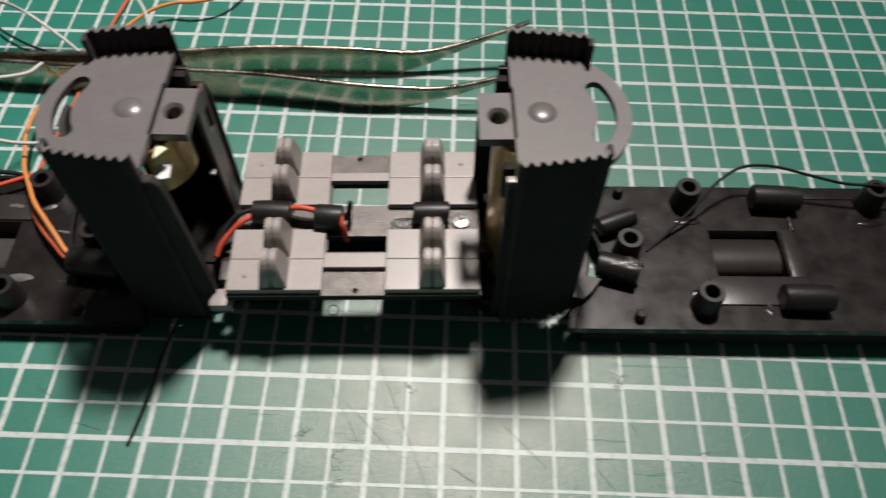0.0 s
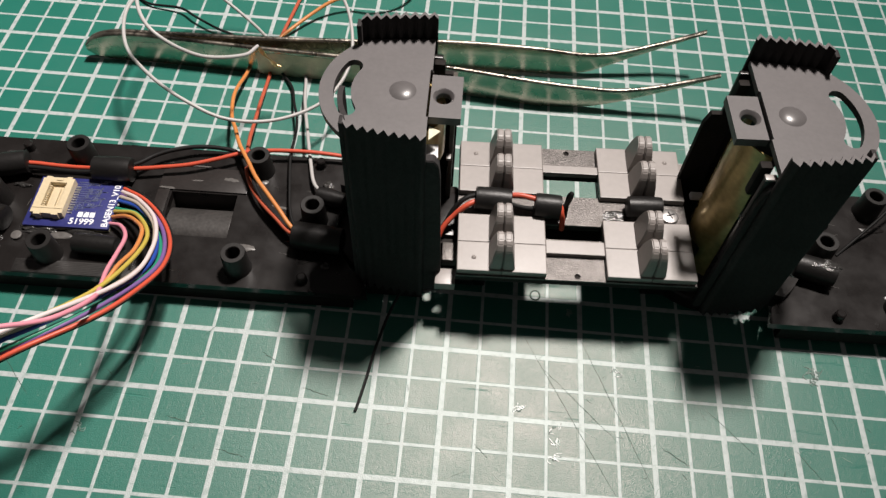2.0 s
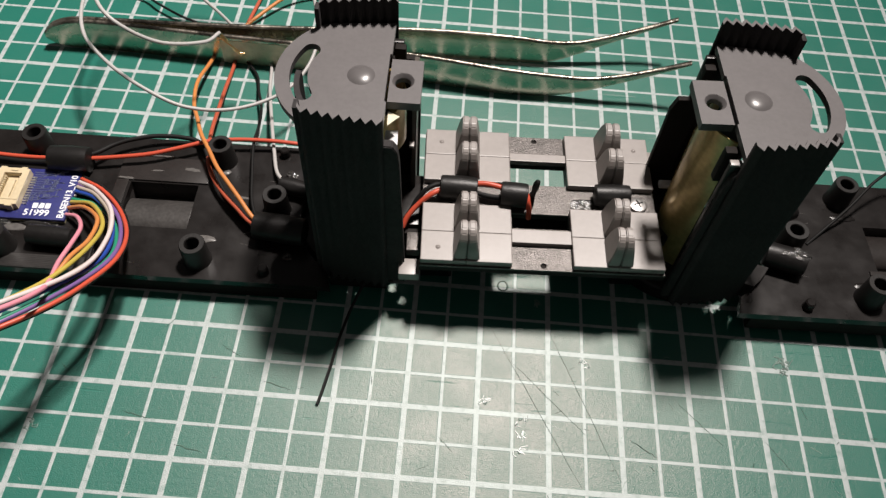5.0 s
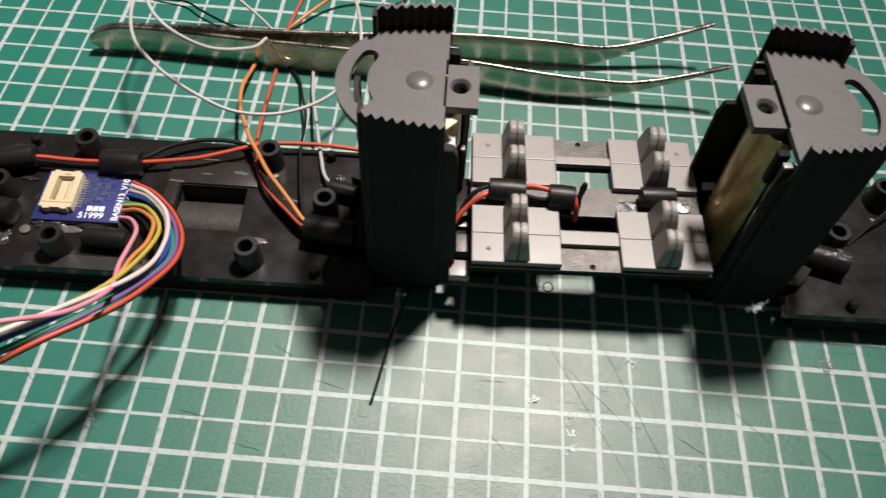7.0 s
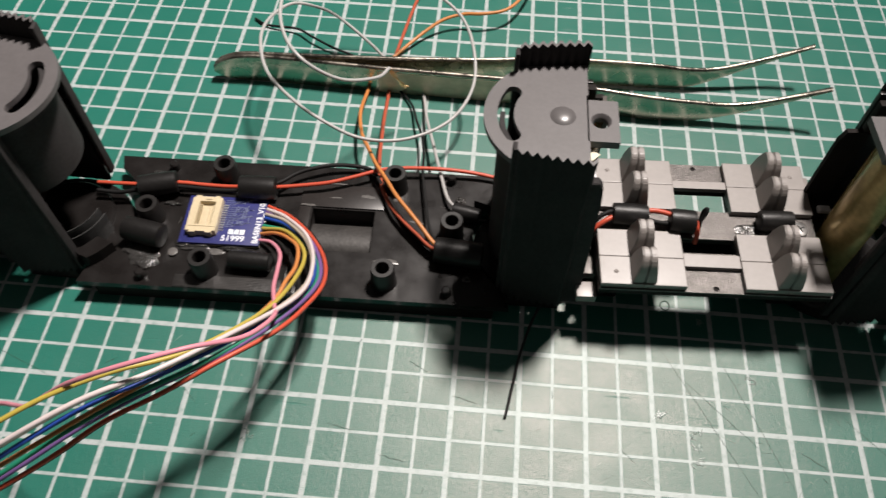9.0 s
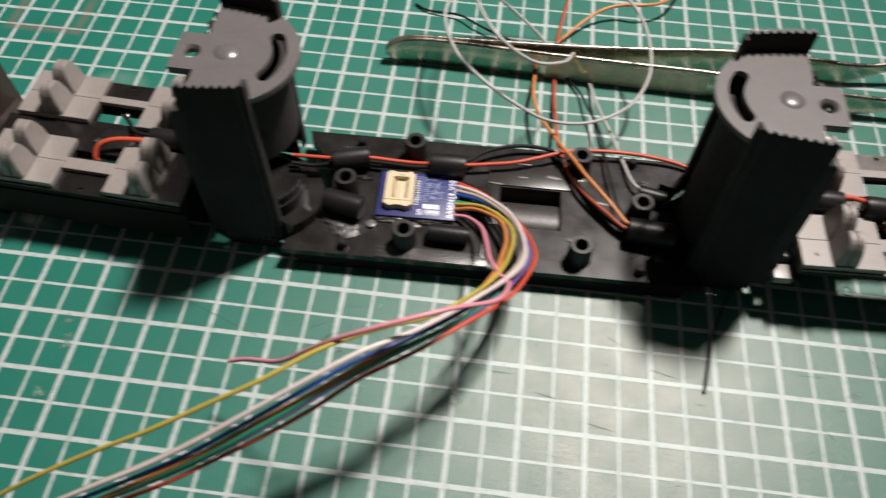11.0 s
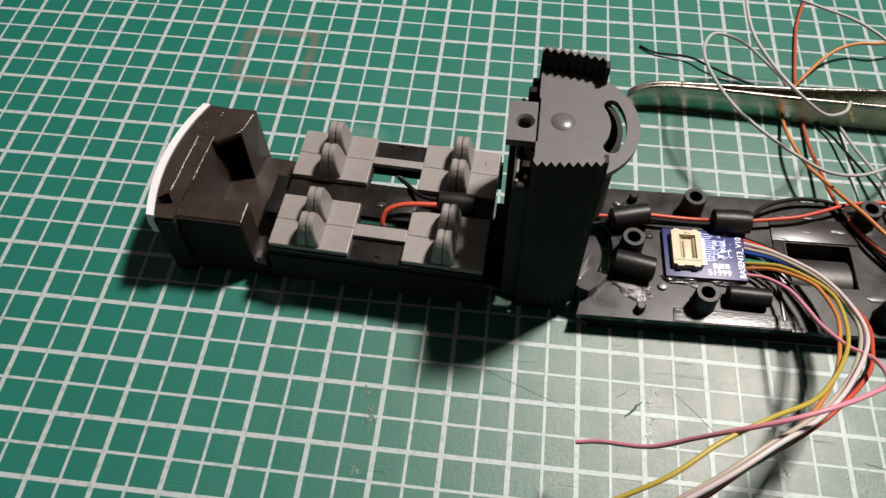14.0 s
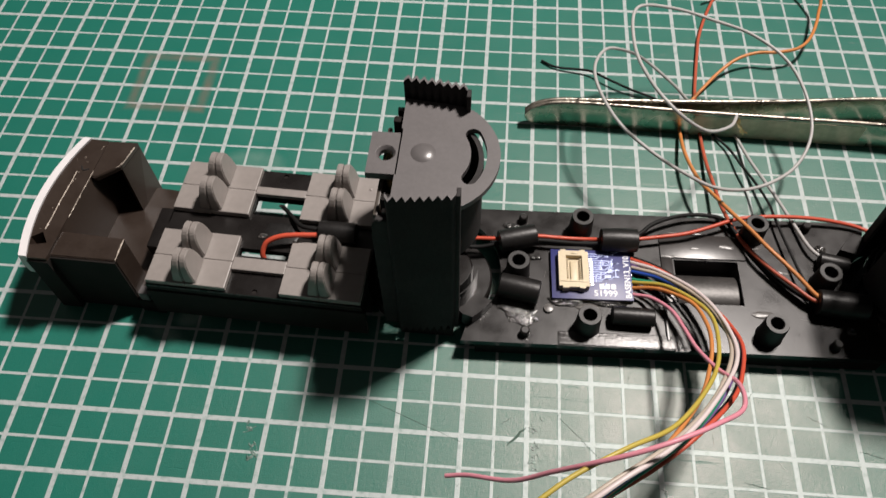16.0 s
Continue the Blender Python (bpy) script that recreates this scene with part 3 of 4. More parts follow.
def gangway(at, turn, label, shell=False, reach=9.8, edge=(5.4, 6.3), closed=False):
    """A tall gangway: two pleated walls, a round-ended cap with a curved slot, a screw tab. Local +x is the round end.
    reach: length of the walls; edge: how far the end panel stands out at its top and foot."""
    g = thing("gangway", label, "train gangway", at, turn, "gangways")
    for s in (-1, 1):
        n = 17
        pts = []
        for i in range(n):
            u = -3.7 + reach * i / (n - 1)
            v = 10.5 - 1.25 * ((u + 3.7) / 9.8) ** 1.5
            pts.append((u, s * (v + (0.42 if i % 2 else -0.42))))
        ring = [(x, y - 0.3 * s) for x, y in pts] + [(x, y + 0.3 * s) for x, y in reversed(pts)]
        foot = 6.0 if closed and s > 0 else 2.8
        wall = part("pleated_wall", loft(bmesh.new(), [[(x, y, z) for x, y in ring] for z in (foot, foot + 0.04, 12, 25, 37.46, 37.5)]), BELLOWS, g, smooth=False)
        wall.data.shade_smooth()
        # rim keeps the cap's lighter tone above the shade-coloured wall
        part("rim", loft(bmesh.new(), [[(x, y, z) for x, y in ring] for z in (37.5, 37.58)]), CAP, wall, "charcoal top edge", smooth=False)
        x, y = pts[-1]
        b = bmesh.new()
        box(b, x - 0.05, x + 0.55, min(y - 1.1 * s, y + 0.35 * s), max(y - 1.1 * s, y + 0.35 * s), foot, 37.3, 0.12)
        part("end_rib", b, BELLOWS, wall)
        # unseen strip added to stop light leaking out under the wall
        if (shell or closed) and foot < 3:
            b = bmesh.new()
            box(b, -3.5, 5.0, s * 9.5 - 0.5, s * 9.5 + 0.4, 0.3, 2.9, 0.1)
            part("leak_blocker", b, MATT, g)
        near = s > 0 if shell else s < 0
        b = bmesh.new()
        top = 33.2 if s > 0 else 32.4
        box(b, -3.4 if near and shell else -4.6, 5.2 - (9.8 - reach), s * 8.75 - 0.35, s * 8.75 + 0.35, 15.0 if near else 3.3, top, 0.15)
        part("side_panel", b, BLACK, g)
        b = bmesh.new()
        if near:
            e0, e1 = edge
            up, out = (1.4, 10.25) if shell else (0.0, 9.9)
            rows = ((3.3, e1), (28.0 + up, e0 + 0.15), (30.6 + up, e0 - 0.1), (31.6 + up, e0 - 0.7))
            loft(b, [[(-e, s * 9.0, z), (-3.3, s * 9.0, z), (-3.3, s * out, z), (-e, s * out, z)] for z, e in rows])
            bmesh.ops.bevel(b, geom=b.edges[:], offset=0.12, segments=2, affect="EDGES")
        else:
            low = 30.5 if shell else 26.5
            loft(b, [[(-7.0, s * 7.4, z0), (-3.2, s * 7.4, z0), (-3.2, s * 8.2, z0), (-7.0, s * 8.2, z0)] for z0 in (3.3, low - 2.0)] + [[(-6.4, s * 7.4, low), (-3.2, s * 7.4, low), (-3.2, s * 8.2, low), (-6.4, s * 8.2, low)]])
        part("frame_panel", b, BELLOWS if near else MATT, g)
        if shell and s > 0:
            continue
        b = bmesh.new()
        box(b, -5.0, -3.5, s * 7.0 - 0.6, s * 7.0 + 0.6, 27.6, 33.0, 0.3)
        part("hook", b, MATT, g)
    outline = [(-3.45, -9.9), (4.9, -9.0)]
    outline += [(10.5 * math.cos(a), 10.35 * math.sin(a)) for a in (radians(d) for d in range(-54, 55, 4))]
    outline += [(4.9, 9.0), (-3.45, 9.9), (-3.45, 4.2), (-3.2, 4.15), (-3.2, -4.0), (-3.45, -4.05)]
    slot = [(8.7 * math.cos(a), 8.7 * math.sin(a)) for a in (radians(d) for d in range(-28, 29, 7))]
    slot += [(7.6 * math.cos(radians(30)) + 1.1 * math.cos(a), 7.6 * math.sin(radians(30)) + 1.1 * math.sin(a)) for a in (radians(d) for d in range(40, 205, 20))]
    slot += [(6.5 * math.cos(a), 6.5 * math.sin(a)) for a in (radians(d) for d in range(28, -29, -7))]
    slot += [(7.6 * math.cos(radians(30)) + 1.1 * math.cos(a), -7.6 * math.sin(radians(30)) - 1.1 * math.sin(a)) for a in (radians(d) for d in range(200, 35, -20))]
    b = plate(bmesh.new(), [outline, slot], 33.3, 34.2)
    part("cap", b, CAP, g, "charcoal cap with a curved slot", smooth=False)
    part("pivot_dome", turned(bmesh.new(), 0, 0, [(1.75, 34.18), (1.6, 34.27), (1.3, 34.42), (0.95, 34.54), (0.5, 34.61), (0.05, 34.63)]), DOME, g)
    b = plate(bmesh.new(), [rect(-7.5, -3.5, -3.7, 3.7), disc(-5.15, 0, 1.4, 24)], 32.5, 33.7)
    part("screw_tab", b, CAP, g, smooth=False)
    b = bmesh.new()
    loft(b, [circle(-5.15, 0, 1.42, 33.68), circle(-5.15, 0, 1.36, 33.66), circle(-5.15, 0, 1.05, 33.3), circle(-5.15, 0, 1.0, 33.2), circle(-5.15, 0, 1.0, 32.5), circle(-5.15, 0, 1.42, 32.5)], cap=False)
    part("hole_rim", b, CAP, g)
    b = turned(bmesh.new(), 0, 0, [(10.7, 0), (10.7, 2.4), (10.4, 2.7)], 48)
    for v in b.verts:
        v.co.y *= 0.84
    part("pivot_disc", b, BLACK, g)
    part("pivot_boss", turned(bmesh.new(), 0, 0, [(7.6, 2.6), (7.6, 3.2), (7.3, 3.5)], 40), BLACK, g)
    arc = [radians(d) for d in range(-62, -3, 6)]
    for r0, r1, top in ((8.2, 8.35, 7.2), (7.5, 7.62, 8.4)):
        ring = [(r0 * math.cos(a), r0 * math.sin(a)) for a in arc] + [(r1 * math.cos(a), r1 * math.sin(a)) for a in reversed(arc)]
        part("film_strip", loft(bmesh.new(), [[(x, y, z) for x, y in ring] for z in (2.7, 5, top)]), FILM, g, "clear curled film")
    hook = [(5.4, -8.1), (6.5, -7.5), (8.2, -5.3), (10.9, -6.2), (9.4, -8.2), (8.0, -9.5), (6.4, -9.0)]
    part("foot_hook", plate(bmesh.new(), [hook], 3.3, 6.5), BLACK, g, smooth=False)
    # lining: a curved amber sheet with pale patches
    arc = [radians(d) for d in range(118, 243, 8)]
    ring = [(1.0 + 6.6 * math.cos(a), 5.6 * math.sin(a)) for a in arc] + [(1.0 + 6.35 * math.cos(a), 5.35 * math.sin(a)) for a in reversed(arc)]
    part("lining", loft(bmesh.new(), [[(x, y, z) for x, y in ring] for z in (24.0 if shell or closed else 4.0, 26, 31.5)]), GOLD, g, "amber film lining")
    if shell:
        # folded ends of the film under the tab, an end plate with a slit, and small pale clips
        b = bmesh.new()
        tri = [(-3.6, 3.75, 32.0), (-5.1, 4.6, 32.1), (-3.7, 6.0, 31.9)]
        loft(b, [tri, [(x, y, z + 0.15) for x, y, z in tri]])
        part("film_fold", b, FOLD, g, "pale gold film fold")
        b = bmesh.new()
        quad = [(-3.4, 4.7, 29.6), (-4.9, 4.6, 29.6), (-5.0, 6.8, 29.4), (-3.3, 7.1, 29.3)]
        loft(b, [quad, [(x, y, z + 0.15) for x, y, z in quad]])
        part("label_patch", b, WHITE, g, "white label fold")
        b = bmesh.new()
        for q in ((-7.4, -3.0, 3.3, 24.5), (-7.4, -6.4, 24.5, 28.5), (-4.9, -3.0, 24.5, 28.5), (-7.4, -3.0, 28.5, 31.0)):
            box(b, -6.7, -6.1, *q)
        part("end_or_shade_plate", b, BROWN_BLACK, g, "brown-black end plate with a slit")
        b = bmesh.new()
        box(b, -6.7, -5.9, -5.4, -3.4, 6.0, 14.0, 0.25)
        part("catch", b, CAP, g)
        b = bmesh.new()
        box(b, -6.5, -5.8, -2.6, -1.6, 19.5, 20.0, 0.12)
        part("clip", b, SEAT, g, "small pale clip")
    if closed:
        # unseen plate added here to keep lamp light off the nearby seats
        b = bmesh.new()
        box(b, -5.9, -5.3, -8.6, 7.0, 3.3, 31.0, 0.1)
        part("end_or_shade_plate", b, BROWN_BLACK, g)
    if shell or closed:
        arc = [radians(d) for d in (range(-8, 87, 6) if shell else range(-78, 79, 6))]
        ring = [(8.3 * math.cos(a), 8.3 * math.sin(a)) for a in arc] + [(7.6 * math.cos(a), 7.6 * math.sin(a)) for a in reversed(arc)]
        part("curved_shell", loft(bmesh.new(), [[(x, y, z) for x, y in ring] for z in (6.0 if shell else 19.0, 33.2)]), BELLOWS, g)
    return g


tower = gangway((20.7, 39.25, 0), 3.0, "charcoal gangway tower with shade-dark pleated walls and amber lining", edge=(4.3, 4.9))
b = bmesh.new()
box(b, -5.6, -3.7, 3.9, 5.0, 11.6, 12.4, 0.15)
part("clip", b, WHITE, tower, "small white clip")
# pale piece on the panel's corner; its colour holds a highlight and scuffing
b = bmesh.new()
box(b, -4.65, -3.2, -9.2, -8.3, 32.3, 32.7, 0.12)
part("clip", b, SEAT, tower, "pale tip with scuffing and highlight in its colour")
gangway((-28.1, 38.2, 0), 180.8, "charcoal gangway tower with shade-dark pleated walls and a pale lining", shell=True)
gangway((-107.2, 36.75, 0), -1.0, "charcoal gangway tower with shade-dark pleated walls beside the cab", reach=9.0, edge=(6.0, 6.0), closed=True)


# ---- driver's cab ----
def cab():
    c = thing("cab_nose", "dark brown plastic cab floor with a white curved front", "train cab", (-167.8, 40.1, 0), -5.0)
    ys = [-12.2 + 24.4 * i / 20 for i in range(21)]
    bulge = lambda y, grow: 0.6 - grow - 2.3 * (1 - (y / 12.4) ** 2)
    def shell(b, g0, g1, z0, z1, lean=0.0):
        for_z = lambda z, k: [(bulge(y, g0) - lean * k, y, z) for y in ys] + [(bulge(y, g1) - lean * k + 0.001, y, z) for y in reversed(ys)]
        return loft(b, [for_z(z0, 0.5), for_z((z0 + z1) / 2, 0.9), for_z(z1, 0)])
    part("white_front", shell(bmesh.new(), 1.3, 0.01, 10.5, 15.25, 0.5), WHITE, c, "white curved front skin")
    b = bmesh.new()
    front = [(bulge(y, 0.0), y) for y in ys]
    plate(b, [front + [(3.6, 12.2), (3.5, -12.0)], [(-0.2, -9.9), (2.4, -9.2), (0.9, -7.3), (-0.5, -8.5)]], 0.4, 14.95)
    part("dash_ledge", b, CABIN, c, smooth=False)
    part("dash_edge", tube(bmesh.new(), [(1.0, 5.1, 14.97), (1.06, 2.2, 14.99), (0.95, -1.0, 14.97), (1.06, -4.0, 14.98), (1.0, -6.6, 14.97)], 0.07, 6), CABIN_WEAR, c, "pale worn edge")
    r = random.Random(23)
    for (xa, ya), (xb, yb), z, count in (((1.0, 5.1), (1.0, -6.8), 14.96, 16), ((3.55, 5.4), (3.6, -4.0), 14.82, 8), ((7.6, 7.4), (8.5, 11.4), 15.0, 6), ((14.0, -10.2), (13.85, -6.6), 14.6, 7)):
        for i in range(count):
            f = r.random()
            part("edge_chip", blob(bmesh.new(), xa + (xb - xa) * f, ya + (yb - ya) * f, z, r.uniform(0.05, 0.14), r.uniform(0.1, 0.4), 0.06, i + count, 0.5), CABIN_WEAR, c)
    for pts in ([(7.85, 7.6, 15.0), (8.2, 9.4, 15.02), (8.5, 11.4, 15.0)], [(14.05, -10.4, 14.6), (14.0, -8.4, 14.62), (13.85, -6.5, 14.6)], [(7.2, 6.9, 15.0), (7.45, 7.1, 15.02), (7.7, 7.35, 15.0)]):
        part("worn_edge", tube(bmesh.new(), pts, 0.06, 6), CABIN_WEAR, c, "pale worn edge")
    b = bmesh.new()
    loft(b, [[(3.5, y, 0.4), (4.4, y, 0.4), (4.3, y, 6.0), (4.1, y, 10.0), (3.9, y, 13.0), (3.6, y, 14.85)] for y in (-8.0, 8.0)])
    part("instrument_slope", b, CABIN, c)

    def ledge(pts, z0, z1):
        b = loft(bmesh.new(), [[(x, y, z) for x, y in pts] for z in (z0, z1)])
        bmesh.ops.bevel(b, geom=b.edges[:], offset=0.15, segments=2, affect="EDGES")
        part("side_ledge", b, CABIN, c)
    ledge([(3.62, 12.2), (3.62, 4.4), (4.6, 4.3), (7.8, 7.3), (8.7, 12.7)], 13.9, 15.0)
    for name, low, top in (("side_wall", [(8.0, 6.1), (8.6, 5.9), (9.0, 12.6), (8.4, 12.6)], [(7.2, 7.5), (7.75, 7.35), (8.65, 12.6), (8.0, 12.6)]),
                           ("back_wall", [(3.62, 11.7), (8.4, 11.9), (8.4, 12.6), (3.62, 12.2)], [(3.62, 11.7), (8.0, 11.9), (8.0, 12.6), (3.62, 12.2)])):
        part(name, loft(bmesh.new(), [[(x, y, 0.4) for x, y in low], [(x, y, 13.9) for x, y in top]]), CABIN, c)
    ledge([(3.52, -6.5), (3.52, -11.1), (14.1, -10.5), (13.9, -6.3)], 0.4, 14.6)
    # dark strip on the ledge in place of a notch's shade
    part("notch", tube(bmesh.new(), [(1.3, 6.3, 14.93), (1.9, 5.5, 14.95), (2.8, 5.9, 14.93)], 0.13, 6), HOLE, c, "dark strip for a shaded notch")
    part("worn_edge", tube(bmesh.new(), [(3.58, 5.6, 14.85), (3.62, 3.4, 14.87), (3.56, 1.0, 14.85), (3.6, -3.0, 14.86)], 0.045, 6), CABIN_WEAR, c, "pale worn edge")
    r = random.Random(11)
    for i in range(10):
        x, y = r.uniform(-0.4, 3.2), r.uniform(-7, 11)
        part("dust_speck", blob(bmesh.new(), x, y, 14.95, r.uniform(0.05, 0.12), r.uniform(0.05, 0.12), 0.04, i, 0.3), CABIN_WEAR, c)
    # dark sheet added over the brown side; it carries that side's shade
    b = bmesh.new()
    loft(b, [[(0.3, -12.5, z), (3.62, -12.3, z), (3.64, -11.4, z), (14.1, -10.85, z), (14.1, -10.55, z), (3.58, -11.1, z), (3.56, -12.06, z), (0.3, -12.25, z)] for z in (0.4, 14.3)])
    part("side_shade_sheet", b, MATT, c, "matt black sheet for the shade on the cab side")
    b = bmesh.new()
    loft(b, [[(1.0, -11.2, z0), (18.1, -10.6, z0), (18.1, 11.4, z0), (1.0, 11.6, z0)] for z0 in (0.0, 4.0)])
    part("cab_floor", b, CABIN, c)
    # same added shade sheet along the floor's near edge
    b = bmesh.new()
    box(b, 14.15, 18.1, -11.2, -10.7, 0.3, 3.8, 0.1)
    part("side_shade_sheet", b, MATT, c, "matt black sheet for the shade on the cab side")
    b = bmesh.new()
    box(b, 15.0, 16.6, -11.2, -9.6, 4.0, 6.2, 0.2)
    part("coupling_stub", b, CAP, c, "grey coupling stub")
    return c


cab()


# ---- heat-shrink sleeves and wiring ----
def sleeve(a, c, r, label="black heat-shrink sleeve over a wire joint"):
    a, c = Vector(a), Vector(c)
    q = (c - a).normalized()
    rot = q.to_track_quat("Z", "Y").to_matrix()
    n, rings, length = 20, [], (c - a).length
    prof = ((0.0, 0.82), (0.02, 0.97), (0.12, 1.0), (0.5, 1.03), (0.88, 1.0), (0.98, 0.97), (1.0, 0.82))
    for t, k in prof:
        rings.append([a + q * length * t + rot @ Vector((r * k * (1 + 0.05 * noise.noise(Vector((i, t * 4, a.x)))) * math.cos(2 * math.pi * i / n), r * k * math.sin(2 * math.pi * i / n), 0)) for i in range(n)])
    tagged(part("heat_shrink_sleeve", loft(bmesh.new(), rings), SHRINK), label, "sleeve", "heat-shrink sleeves")


for a, c, r in (((-95.7, 42.0, 6.2), (-89.5, 43.8, 6.2), 1.9), ((-78.7, 43.5, 6.3), (-72.5, 43.7, 6.3), 2.0), ((-95.3, 33.6, 6.3), (-88.8, 32.4, 6.3), 2.0), ((-77.3, 29.5, 5.7), (-70.6, 29.4, 5.7), 1.5),
                ((-44.8, 33.9, 6.4), (-37.0, 33.3, 6.4), 2.1), ((-42.6, 42.6, 5.6), (-38.0, 41.6, 5.6), 1.3), ((56.4, 49.6, 6.2), (63.7, 49.4, 6.2), 1.9), ((57.2, 31.4, 6.8), (64.3, 31.4, 6.8), 1.9),
                ((32.4, 42.8, 6.2), (37.8, 45.2, 6.2), 1.5), ((31.6, 36.2, 6.7), (37.4, 34.6, 6.8), 1.9),
                ((-17.6, 38.7, 13.1), (-12.2, 38.7, 13.1), 1.75), ((-8.8, 38.3, 13.1), (-4.9, 38.2, 13.1), 1.8), ((4.9, 39.5, 13.0), (10.0, 39.8, 13.0), 1.6)):
    sleeve(a, c, r)
sleeve((-124.6, 37.4, 13.0), (-118.5, 37.2, 13.0), 1.7, "black heat-shrink sleeve between the seats")

BUNDLE, THIN = "board wires", 0.31


def mix(p, q, k, shift=(0, 0, 0), y0=None):
    """A line between two lines, moved a little; y0: where it leaves the board."""
    a, b = smooth_path(p, 8), smooth_path(q, 8)
    n = 13
    out = []
    for i in range(n):
        u, v = a[int(i / (n - 1) * (len(a) - 1))], b[int(i / (n - 1) * (len(b) - 1))]
        f = min(1.0, 1.6 * i / (n - 1))
        out.append(u.lerp(v, k) + Vector(shift) * f)
    if y0 is not None:
        d = y0 - out[0].y
        for i in range(n):
            out[i].y += d * max(0.0, 1 - 3.2 * i / (n - 1)) ** 1.5
    return out


yellow = [(-73.5, 36.3, 5.0), (-68.5, 34, 8), (-64, 28, 11.5), (-64, 21, 14.5), (-66.5, 14, 17.5), (-73, 5.5, 22), (-80, 1, 24.5), (-86.5, -3, 25), (-92.5, -7.5, 24.5), (-99, -10.5, 22), (-106, -13.5, 19), (-114, -16, 15), (-122, -19, 11), (-132, -23, 5), (-141, -27, 0.5)]
white = [(-73.5, 40.2, 5.0), (-69.5, 37.5, 7), (-64.5, 32, 10), (-62, 25, 13), (-62.5, 17.5, 16.5), (-69, 7.5, 22.5), (-75, 1, 25.5), (-81, -3.5, 27), (-86.5, -7.5, 26.5), (-92.5, -11, 24), (-99, -14, 20), (-106, -16.5, 15.5), (-114, -19, 11), (-124, -22, 5), (-132, -25, 0.5)]
red = [(-73.5, 41.0, 4.8), (-69, 38.3, 6), (-64.6, 33.9, 7.4), (-61.3, 28.4, 9.6), (-60, 22.5, 12.5), (-61.3, 17, 15), (-64, 11.5, 17.5), (-70, 5, 20), (-75.5, 0.5, 20), (-81.5, -3.5, 19.5), (-87, -7.5, 17.5), (-93, -11, 15), (-99, -14, 12.5), (-105.5, -17, 9.5), (-116, -21, 5), (-124, -25, 0.5)]
wire("board_wire", yellow, YELLOW, "yellow insulated wire arching from the circuit board", THIN, group=BUNDLE)
wire("board_wire", white, WIRE_WHITE, "white insulated wire arching from the circuit board", THIN, group=BUNDLE)
wire("board_wire", red, RED, "red insulated wire arching from the circuit board", THIN, group=BUNDLE)
wire("board_wire", mix(yellow, white, 0.86, (0, 0.2, -1.3), 39.2), WIRE_BEIGE, "beige insulated wire arching from the circuit board", THIN, group=BUNDLE)
wire("board_wire", mix(white, red, 0.06, (-0.2, 0.1, -2.2), 38.4), BLUE, "blue insulated wire arching from the circuit board", THIN, group=BUNDLE)
wire("board_wire", mix(white, red, 0.55, (-0.1, 0.4, -2.4), 39.8), VIOLET, "violet insulated wire arching from the circuit board", THIN, group=BUNDLE)
wire("board_wire", mix(white, red, 0.3, (0.0, 0.2, -3.2), 36.9), GREEN, "green insulated wire arching from the circuit board", THIN, group=BUNDLE)
wire("board_wire", [(-73.5, 35.2, 5.0), (-70.5, 34.2, 7), (-68, 32.5, 8.5), (-65.5, 29.5, 10.5), (-64.6, 25, 12.5), (-65, 21, 14.5), (-65.9, 17, 15.4), (-68.8, 10.5, 18.6), (-74.6, 2.6, 22.2), (-80.6, -2.8, 23), (-86.5, -7.3, 22.2), (-93, -11.2, 19.8), (-99, -14.2, 16.5), (-106, -17, 12.8), (-115, -20.5, 8), (-128, -24.8, 0.5)], ORANGE, "orange insulated wire arching from the circuit board", THIN, group=BUNDLE)
wire("board_wire", [(x, y + 0.5, z - min(0.9, 0.15 * i)) for i, (x, y, z) in enumerate(red[:-1])], WIRE_BLACK, "black insulated wire arching from the circuit board", 0.27, group=BUNDLE)
wire("board_wire", [(-73.5, 34.0, 4.9), (-71, 32.8, 6.3), (-68.6, 29.5, 8.5), (-67.6, 25, 11), (-66.8, 20.5, 13.5), (-65.2, 16, 16.5), (-64, 13, 19.5), (-64.4, 9.5, 22.5), (-66, 6.5, 25), (-70, 3.5, 28), (-73.5, 1.5, 29), (-77, 0, 29), (-80.5, -1, 28), (-84.5, -1.5, 25.5), (-88.5, -1.5, 21.5), (-93, -1.5, 17), (-98.5, 0, 13), (-101.5, 0.3, 11)], PINK, "pink insulated wire with a loose end beside the circuit board", THIN, group=BUNDLE)

# wires behind the train
loop = [(-55.7, 65.6, 14.6), (-57.5, 62.4, 15.2), (-62.8, 58.0, 18.6), (-68.5, 57.5, 23), (-72.5, 63, 24), (-74.5, 72.5, 23), (-73, 85, 21), (-65.5, 88.5, 18.5), (-57.5, 88, 16.5), (-50.5, 86.5, 15), (-44.5, 82, 13.5), (-41.5, 75, 12), (-41, 67, 10), (-44.5, 60, 8.5),
        (-51.5, 55, 8.5), (-59, 53, 10), (-65.5, 54, 12.5), (-71.5, 57, 14.5), (-76.5, 62, 15.5), (-79.5, 70.5, 15), (-79.6, 78, 13.5), (-77, 84, 12), (-73, 86, 10), (-69, 86, 8), (-62.5, 83.5, 4), (-58.5, 81.6, 1), (-54, 78.5, 0.5), (-51, 74.5, 0.5), (-49.3, 66, 2.2), (-47, 57, 4), (-45, 49.5, 5), (-43.4, 44.5, 5.6), (-41, 42.4, 5.6)]
tail = thing("white_wire", "white insulated wire in loose loops with a bared end", "wire", (0, 0, 0))
wire("insulation", loop, WIRE_PALE, "", 0.3, parent=tail)
